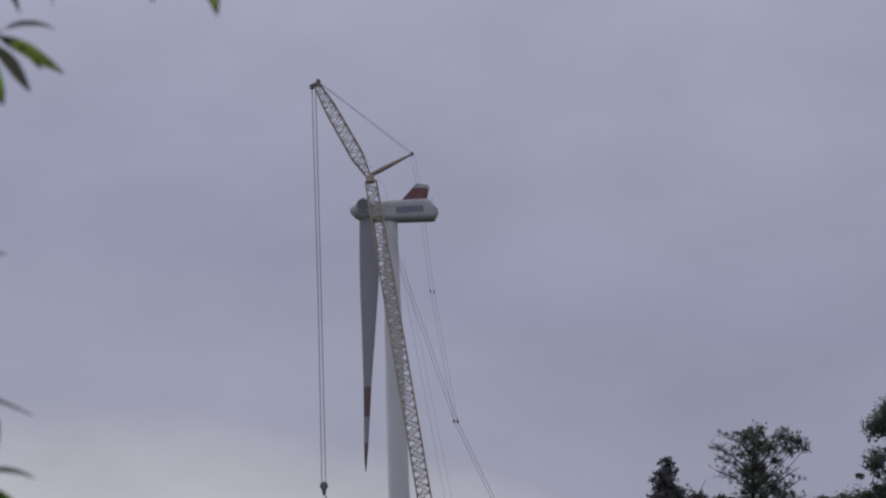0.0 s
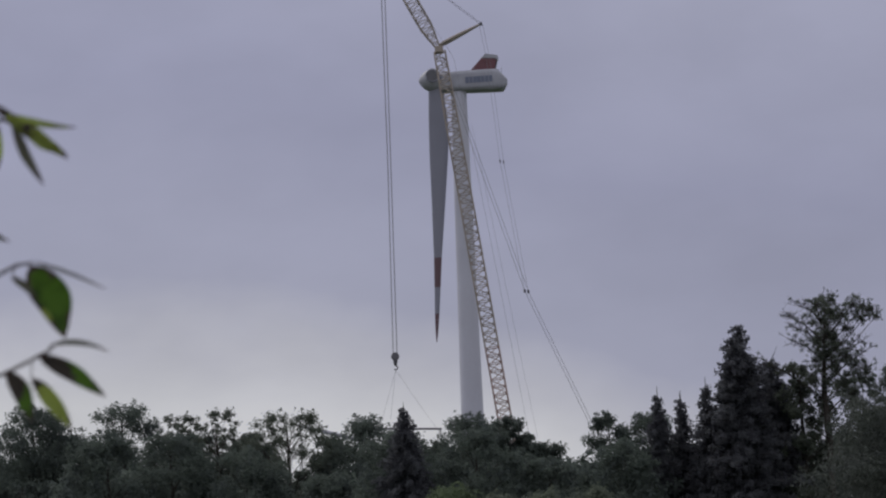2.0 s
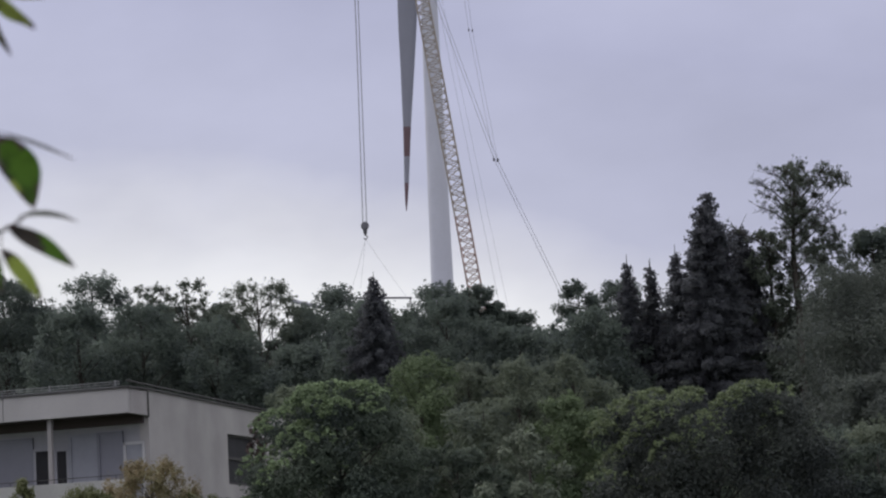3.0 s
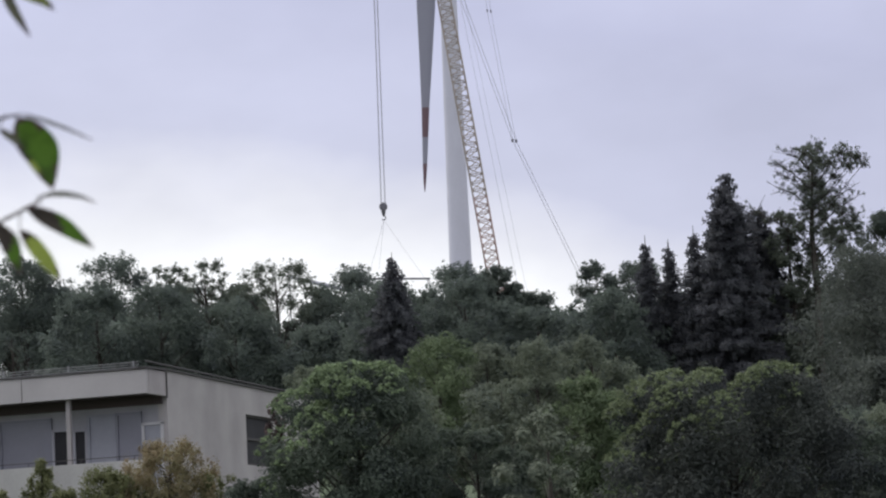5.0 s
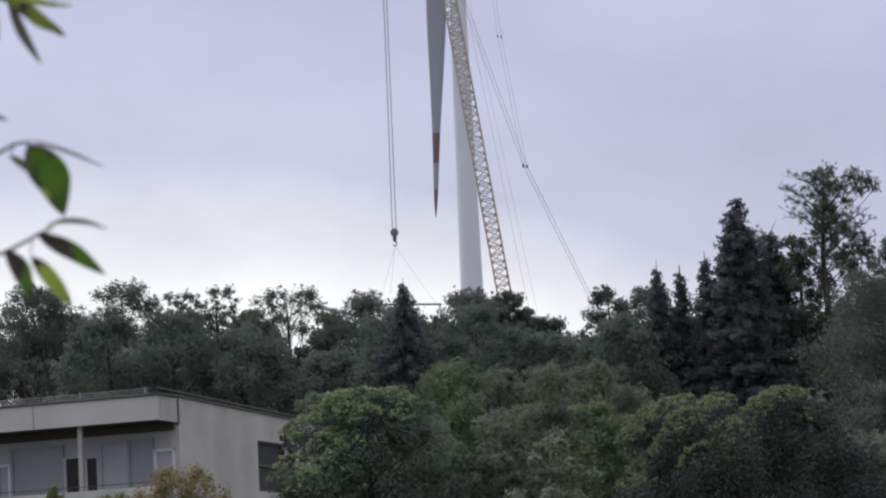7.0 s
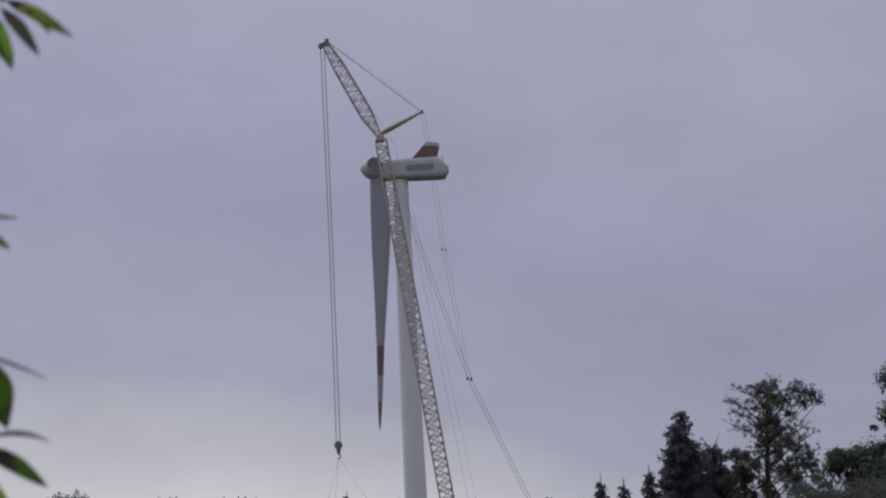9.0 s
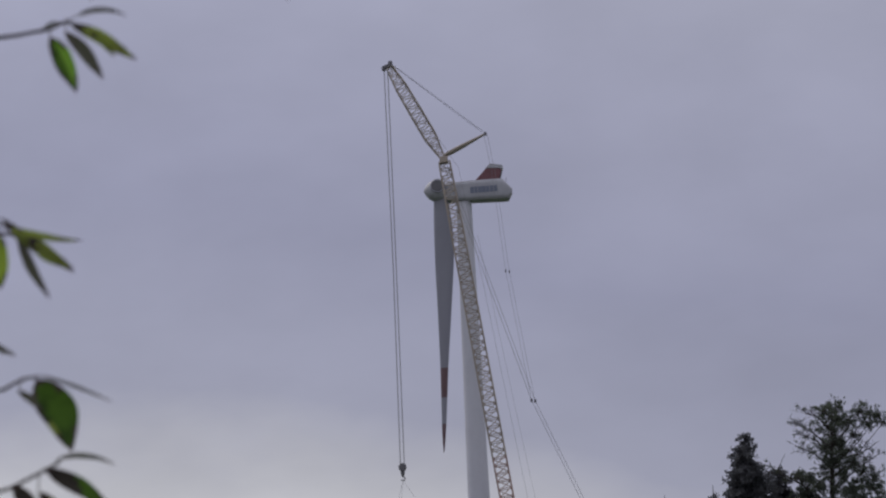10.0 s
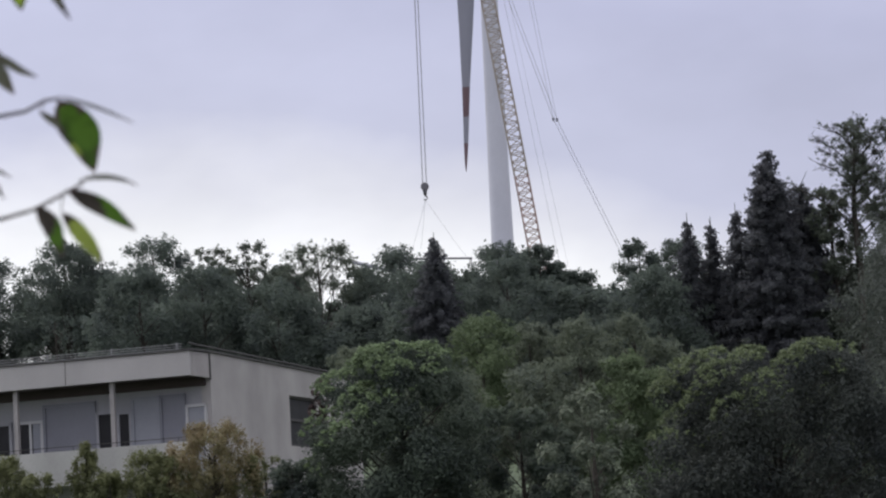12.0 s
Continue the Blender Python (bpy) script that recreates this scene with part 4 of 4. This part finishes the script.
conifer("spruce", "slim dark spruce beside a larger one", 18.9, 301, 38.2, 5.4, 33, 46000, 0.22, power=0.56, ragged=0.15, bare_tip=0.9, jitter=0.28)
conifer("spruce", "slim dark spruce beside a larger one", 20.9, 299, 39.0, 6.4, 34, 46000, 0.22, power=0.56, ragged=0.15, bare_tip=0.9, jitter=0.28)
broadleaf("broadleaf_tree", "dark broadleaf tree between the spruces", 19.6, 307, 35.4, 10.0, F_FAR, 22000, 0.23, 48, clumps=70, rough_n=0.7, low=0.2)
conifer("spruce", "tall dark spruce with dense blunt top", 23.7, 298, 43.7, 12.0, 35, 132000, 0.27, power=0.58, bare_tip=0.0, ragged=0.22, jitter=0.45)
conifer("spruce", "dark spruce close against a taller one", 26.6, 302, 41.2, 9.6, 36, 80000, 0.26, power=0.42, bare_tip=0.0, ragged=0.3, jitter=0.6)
# tall open tree with its clear trunk
open_tree("tall_tree", "tall open broadleaf tree with clear dark trunk", 31.0, 300, (
    (0.3, 46.2, 0.6), (1.1, 46.3, 0.5), (-0.4, 45.5, 0.6), (0.9, 45.2, 0.85), (0.1, 44.5, 1.0), (1.6, 44.6, 0.5), (2.5, 45.5, 0.6), (3.4, 45.4, 0.7), (4.2, 45.1, 0.55), (4.7, 44.7, 0.35),
    (3.2, 44.4, 0.5), (2.2, 43.8, 0.5), (0.4, 43.3, 1.1), (-0.5, 42.7, 0.6), (1.2, 42.4, 0.9), (0.2, 41.6, 1.1), (1.7, 41.3, 0.6), (0.7, 40.5, 0.9), (-0.8, 40.8, 0.5), (2.6, 40.6, 0.7),
    (3.6, 40.2, 0.6), (3.0, 39.3, 0.8), (1.6, 39.4, 0.8), (0.0, 39.2, 0.7), (-1.2, 39.4, 0.7), (-2.0, 38.6, 0.8), (2.2, 37.8, 0.9), (-2.8, 37.4, 0.9)),
          F_FAR2, 46000, 0.11, 41, bare=((-5.4, 41.4), (-4.2, 40.7), (-3.0, 44.9), (-2.4, 43.9), (-1.8, 45.6), (4.0, 41.9), (3.3, 42.5), (-2.8, 43.0)))
broadleaf("broadleaf_tree", "thin dark tree beside a tall one", 28.9, 301, 41.2, 7.5, F_FAR2, 20000, 0.24, 42, clumps=80, low=0.3, gaps=0.8, rough_n=0.7)
broadleaf("broadleaf_tree", "thin dark tree beside a tall one", 33.8, 303, 40.2, 9.0, F_FAR, 20000, 0.25, 43, clumps=70, rough_n=0.7, low=0.2, gaps=1.0)
broadleaf("broadleaf_tree", "dark broadleaf tree on the slope", 37.8, 302, 41.0, 9.5, F_FAR, 30000, 0.3, 44)
broadleaf("broadleaf_tree", "large dark broadleaf tree", 44.0, 300, 49.0, 13.0, F_FAR, 32000, 0.32, 45)
broadleaf("broadleaf_tree", "dull green broad tree on the slope", 28.5, 222, 28.6, 17.0, F_DULL, 78000, 0.18, 46, clumps=130, fat=0.8, rough_n=0.8)
broadleaf("broadleaf_tree", "dull green broad tree on the slope", 25.0, 200, 19.5, 10.0, F_DULL, 45000, 0.17, 47, clumps=80, fat=0.8, rough_n=0.8)
MIDG = "green trees on the middle slope"
mid = ((-0.6, 179, 19.7, 6.4, 1), (1.9, 183, 19.6, 5.0, 0), (4.3, 179, 19.2, 5.4, 0), (7.2, 182, 19.6, 6.0, 0), (-3.8, 190, 19.0, 6.0, 0), (-7.2, 184, 18.9, 4.6, 0),
       (10.3, 184, 16.6, 5.5, 0), (14.5, 190, 15.8, 6.5, 0), (19.0, 182, 15.6, 7.0, 0), (-12.0, 200, 18.6, 7.0, 0))
for i, (x, y, top, w, bright) in enumerate(mid):
    broadleaf("broadleaf_tree", "bright green rounded tree" if bright else "green rounded tree on the slope", x, y, top, w, F_BRIGHT if bright else F_FAR if x > 10 else F_MID, 26000, 0.135, 200 + i, low=0.25, rough_n=0.6, clumps=70, fat=0.9, group=MIDG)
low = ((2.0, 140, 13.9, 5.0, F_MID), (5.2, 139, 13.8, 4.2, F_BRIGHT), (8.6, 142, 14.0, 5.5, F_MID), (-1.8, 141, 13.6, 5.5, F_MID), (13.5, 140, 12.6, 6.0, F_MID), (18.0, 143, 12.5, 6.0, F_MID))
for i, (x, y, top, w, m) in enumerate(low):
    broadleaf("broadleaf_tree", "yellowish green young tree" if m is F_BRIGHT else "green rounded tree on the slope", x, y, top, w, m, 26000, 0.122, 230 + i, rough_n=0.6, clumps=70, fat=0.9, group=MIDG)
# near the house
round_near = broadleaf("round_tree", "dense green rounded tree beside the house", -2.55, 95, 10.45, 5.3, F_NEAR, 105000, 0.084, 301, rough_n=0.5, shell=0.3, clumps=130, low=0.06, round_=0.42, fat=0.92, lumpy=0.18)
sunlit_leaves(round_near, 9000, 0.09, 78, F_SUNLIT_GREEN, reach=0.26, tufts=1100)
dome = broadleaf("round_tree", "broad domed tree with sunlit colour on its top", 7.35, 95, 9.85, 7.9, F_DOME, 132000, 0.085, 302, rough_n=0.5, shell=0.28, clumps=200, low=0.1, round_=0.32, fat=0.66, lumpy=0.05)
sunlit_leaves(dome, 12000, 0.085, 77, F_SUNLIT, reach=0.36, tufts=1500)
broadleaf("silver_bush", "small silver-green leafy tree", 2.35, 90, 8.7, 3.2, F_SILVER, 16000, 0.1, 303, clumps=34, gaps=0.5)
broadleaf("round_tree", "dense green rounded tree", 0.6, 97, 8.9, 3.8, F_NEAR, 34000, 0.09, 304, shell=0.2, clumps=45)
broadleaf("round_tree", "dense green rounded tree", 11.8, 96, 8.4, 4.4, F_NEAR, 34000, 0.09, 305, shell=0.2, clumps=45)
PLUME = dict(flat=1.6, solid=0.8, fat=0.6, low=0.45, clumps=130, category="bush")
broadleaf("yellow_bush", "bushy shrub turning yellow and orange", -7.7, 98, 8.92, 3.9, F_YELLOW, 42000, 0.06, 306, round_=0.5, droop=-0.8, **PLUME)
broadleaf("lime_bush", "yellow-green shrub before the parapet", -11.2, 98, 8.55, 2.2, F_LIME, 20000, 0.06, 307, round_=1.0, **PLUME)
broadleaf("lime_bush", "yellow-green shrub before the parapet", -13.4, 98, 8.3, 2.8, F_LIME, 20000, 0.06, 308, round_=0.8, **PLUME)
broadleaf("lime_bush", "yellow-green shrub before the parapet", -9.6, 98, 8.25, 3.2, F_LIME, 20000, 0.06, 309, round_=0.7, **PLUME)
broadleaf("red_bush", "small red-leaved tree against the house wall", -4.85, 101, 10.2, 1.2, F_REDDISH, 4000, 0.07, 310, clumps=50, low=0.78, fat=0.7)
for i, (x, top, w) in enumerate(((-12.4, 7.75, 2.6), (-10.5, 7.7, 2.4), (-8.9, 8.1, 2.4), (-6.3, 7.9, 2.4), (-14.6, 8.1, 2.6))):
    broadleaf("lime_bush", "low yellow-green shrub below the parapet", x, 97.2, top, w, F_LIME, 16000, 0.065, 320 + i, round_=0.55, flat=1.2, solid=0.7, fat=0.7, low=0.3, clumps=70, category="bush")
for i, (x, top, w) in enumerate(((-5.5, 7.7, 2.4), (-4.6, 8.6, 1.8))):
    broadleaf("green_bush", "leafy green shrub against the house corner", x, 96, top, w, F_NEAR, 15000, 0.08, 330 + i, clumps=60, low=0.15, category="bush")
broadleaf("green_bush", "low green shrub beside the house", -5.0, 97, 7.9, 2.2, F_NEAR, 9000, 0.1, 311, clumps=40, category="bush")


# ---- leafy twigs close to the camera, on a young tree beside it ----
# d and s, and k on green blades, hold shade in their colour
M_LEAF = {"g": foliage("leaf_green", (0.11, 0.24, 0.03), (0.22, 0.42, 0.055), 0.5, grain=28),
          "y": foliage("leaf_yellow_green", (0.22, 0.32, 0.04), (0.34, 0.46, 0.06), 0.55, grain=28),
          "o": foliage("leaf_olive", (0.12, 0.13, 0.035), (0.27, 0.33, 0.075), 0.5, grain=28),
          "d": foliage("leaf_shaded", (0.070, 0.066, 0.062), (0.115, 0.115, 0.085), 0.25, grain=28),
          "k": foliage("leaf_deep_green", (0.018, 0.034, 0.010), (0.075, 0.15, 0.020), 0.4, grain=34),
          "s": foliage("leaf_shaded_half", (0.026, 0.022, 0.022), (0.050, 0.042, 0.036), 0.3, grain=34)}
M_FRINGE = foliage("leaf_edge_fringe", (0.050, 0.028, 0.036), (0.080, 0.060, 0.045), 0.3, grain=28)
SY = 5.0
sapling = thing("young_tree", (-1.15, SY, 0.0), "young tree with long pointed green leaves on thin twigs", "tree")
LO = Vector((-1.15, SY, 0.0))
part("trunk", Shape().tube([(0, 0, 0), (0.02, 0.02, 1.2), (-0.02, 0, 2.4), (0.01, 0, 3.5)], [0.035, 0.028, 0.02, 0.01], 10), M_TWIG, sapling, smooth=True)
part("limb", Shape().tube([(-0.02, 0, 2.7), (0.2, 0.02, 3.18), (0.55, 0.01, 3.27), (0.95, 0, 3.24)], [0.014, 0.010, 0.007, 0.003], 8), M_TWIG, sapling, smooth=True)
leaf_rng = random.Random(5)


def leaf_blade(base, tip, width, bow):
    """A pointed leaf folded along its midrib, bowed sideways and curled in depth."""
    b, e = Vector(base), Vector(tip)
    d = e - b
    side = Vector((-d.z, 0, d.x)).normalized()
    if side.z < 0:
        side = -side
    s, n = Shape(), 11
    curl = leaf_rng.uniform(-0.012, 0.012)
    for i in range(n + 1):
        k = i / n
        hw = width / 2 * 1.06 * math.sin(math.pi * k ** 0.82) ** 0.85 * (1 - 0.12 * k) + 0.0005
        mid = b + d * k + side * bow * 4 * k * (1 - k) + Vector((0, curl * 4 * k * (1 - k), 0))
        fold = Vector((0, -hw * 0.35, 0))
        wav = 1 + 0.06 * math.sin(9 * k + width * 900)
        m1, m2 = 0.62 + 0.1 * math.sin(13 * k + width * 500), 0.7 + 0.12 * math.sin(11 * k + width * 800)
        s.v += [tuple(mid + (side * q * hw * wav if q > 0 else side * q * hw / wav) + fold * abs(q)) for q in (1.0, m1, 0.0, -m2, -1.0)]
    for i in range(n):
        a = 5 * i
        s.f += [(a + j, a + j + 1, a + j + 6, a + j + 5) for j in range(4)]
    return s


def spray(line, leaves):
    pts = [Vector((x, SY, z)) - LO for x, z in line]
    first = pts[0]
    root = Vector((0.0, 0, first.z - 0.12)) if first.x < 0.6 else Vector((first.x - 0.06, 0.0, 3.262))
    path = [root, *pts]
    part("twig", Shape().tube(path, [0.005] + [0.0034 - 0.0016 * i / len(pts) for i in range(len(pts))], 6), M_TWIG, sapling, smooth=True)
    for (bx, bz), (tx, tz), width, bow, tone in leaves:
        y = leaf_rng.uniform(-0.02, 0.02)
        b = Vector((bx, SY + y, bz)) - LO
        e = Vector((tx, SY + y, tz)) - LO
        near = min(pts, key=lambda p: (p - b).length)
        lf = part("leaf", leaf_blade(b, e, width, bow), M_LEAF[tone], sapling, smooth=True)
        # brown margins stand in for the lens's colour fringe, wider towards stalk and tip
        lf.data.materials.append(M_FRINGE)
        # the shaded half of a blade is put in as darker materials
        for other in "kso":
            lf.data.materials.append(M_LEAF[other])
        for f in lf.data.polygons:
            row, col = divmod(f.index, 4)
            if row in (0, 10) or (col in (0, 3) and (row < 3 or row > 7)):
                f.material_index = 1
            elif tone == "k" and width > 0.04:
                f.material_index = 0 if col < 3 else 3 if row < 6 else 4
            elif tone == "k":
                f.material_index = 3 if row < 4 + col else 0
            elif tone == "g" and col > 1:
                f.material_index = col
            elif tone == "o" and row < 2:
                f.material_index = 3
        part("stalk", Shape().tube([near, b], [0.0011, 0.0009], 5), M_TWIG, lf)


spray([(-0.727, 2.928), (-0.605, 2.937), (-0.556, 2.944), (-0.530, 2.956)],
      [((-0.557, 2.934), (-0.521, 2.849), 0.0275, 0.0031, "g"),
       ((-0.536, 2.943), (-0.483, 2.869), 0.0188, 0.0039, "d"),
       ((-0.529, 2.954), (-0.434, 2.894), 0.0188, 0.0047, "o"),
       ((-0.517, 2.955), (-0.444, 2.953), 0.0070, 0.0094, "d"),
       ((-0.571, 2.944), (-0.534, 2.953), 0.0047, 0.0094, "d"),
       ((-0.500, 2.940), (-0.466, 2.902), 0.0110, 0.0023, "o")])
spray([(-0.725, 3.100), (-0.603, 3.104), (-0.554, 3.112), (-0.505, 3.107)],
      [((-0.593, 3.108), (-0.588, 3.019), 0.0266, 0.0000, "y"),
       ((-0.572, 3.109), (-0.559, 2.997), 0.0313, 0.0023, "g"),
       ((-0.555, 3.112), (-0.493, 2.978), 0.0172, 0.0047, "d"),
       ((-0.525, 3.109), (-0.481, 3.014), 0.0282, 0.0063, "o"),
       ((-0.463, 3.107), (-0.450, 2.995), 0.0031, 0.0039, "d")])
spray([(-0.406, 3.164), (-0.374, 3.120), (-0.342, 3.102)],
      [((-0.384, 3.112), (-0.391, 3.014), 0.0039, 0.0023, "d"),
       ((-0.373, 3.108), (-0.346, 3.006), 0.0251, 0.0023, "d"),
       ((-0.350, 3.104), (-0.303, 2.987), 0.0235, 0.0063, "o"),
       ((-0.361, 3.111), (-0.324, 3.025), 0.0172, 0.0016, "d"),
       ((-0.521, 3.111), (-0.480, 3.051), 0.0078, 0.0016, "d")])
spray([(-0.291, 3.176), (-0.276, 3.133), (-0.236, 3.113), (-0.195, 3.113)],
      [((-0.279, 3.129), (-0.255, 3.015), 0.0235, 0.0031, "d"),
       ((-0.246, 3.115), (-0.213, 2.970), 0.0329, 0.0031, "o"),
       ((-0.202, 3.113), (-0.150, 3.005), 0.0298, 0.0031, "o"),
       ((-0.264, 3.120), (-0.238, 3.022), 0.0204, 0.0016, "g")])
spray([(-0.762, 2.639), (-0.641, 2.649), (-0.617, 2.647), (-0.592, 2.633)],
      [((-0.637, 2.665), (-0.520, 2.636), 0.0102, -0.0063, "o"),
       ((-0.632, 2.670), (-0.530, 2.586), 0.0141, -0.0047, "o"),
       ((-0.593, 2.638), (-0.531, 2.590), 0.0204, -0.0047, "o"),
       ((-0.609, 2.642), (-0.566, 2.550), 0.0141, -0.0031, "d"),
       ((-0.641, 2.647), (-0.633, 2.565), 0.0360, -0.0016, "y"),
       ((-0.617, 2.647), (-0.583, 2.621), 0.0110, 0.0016, "d")])
spray([(-0.789, 2.488), (-0.717, 2.508), (-0.669, 2.512)],
      [((-0.681, 2.516), (-0.618, 2.475), 0.0117, -0.0039, "d"),
       ((-0.685, 2.510), (-0.649, 2.449), 0.0235, -0.0023, "d"),
       ((-0.707, 2.355), (-0.660, 2.333), 0.0055, 0.0016, "d"),
       ((-0.699, 2.346), (-0.673, 2.305), 0.0078, 0.0016, "d")])
spray([(-0.792, 2.419), (-0.672, 2.420), (-0.636, 2.425), (-0.608, 2.439), (-0.588, 2.441)],
      [((-0.590, 2.440), (-0.543, 2.334), 0.0517, 0.0078, "k"),
       ((-0.582, 2.440), (-0.482, 2.397), 0.0039, 0.0031, "d"),
       ((-0.615, 2.422), (-0.580, 2.389), 0.0102, 0.0023, "d")])
spray([(-0.798, 2.256), (-0.678, 2.274), (-0.630, 2.285), (-0.589, 2.304), (-0.559, 2.319)],
      [((-0.563, 2.319), (-0.480, 2.308), 0.0070, 0.0078, "d"),
       ((-0.580, 2.309), (-0.486, 2.246), 0.0243, 0.0039, "k"),
       ((-0.623, 2.289), (-0.590, 2.214), 0.0258, 0.0047, "k"),
       ((-0.593, 2.281), (-0.538, 2.203), 0.0219, 0.0039, "o")])
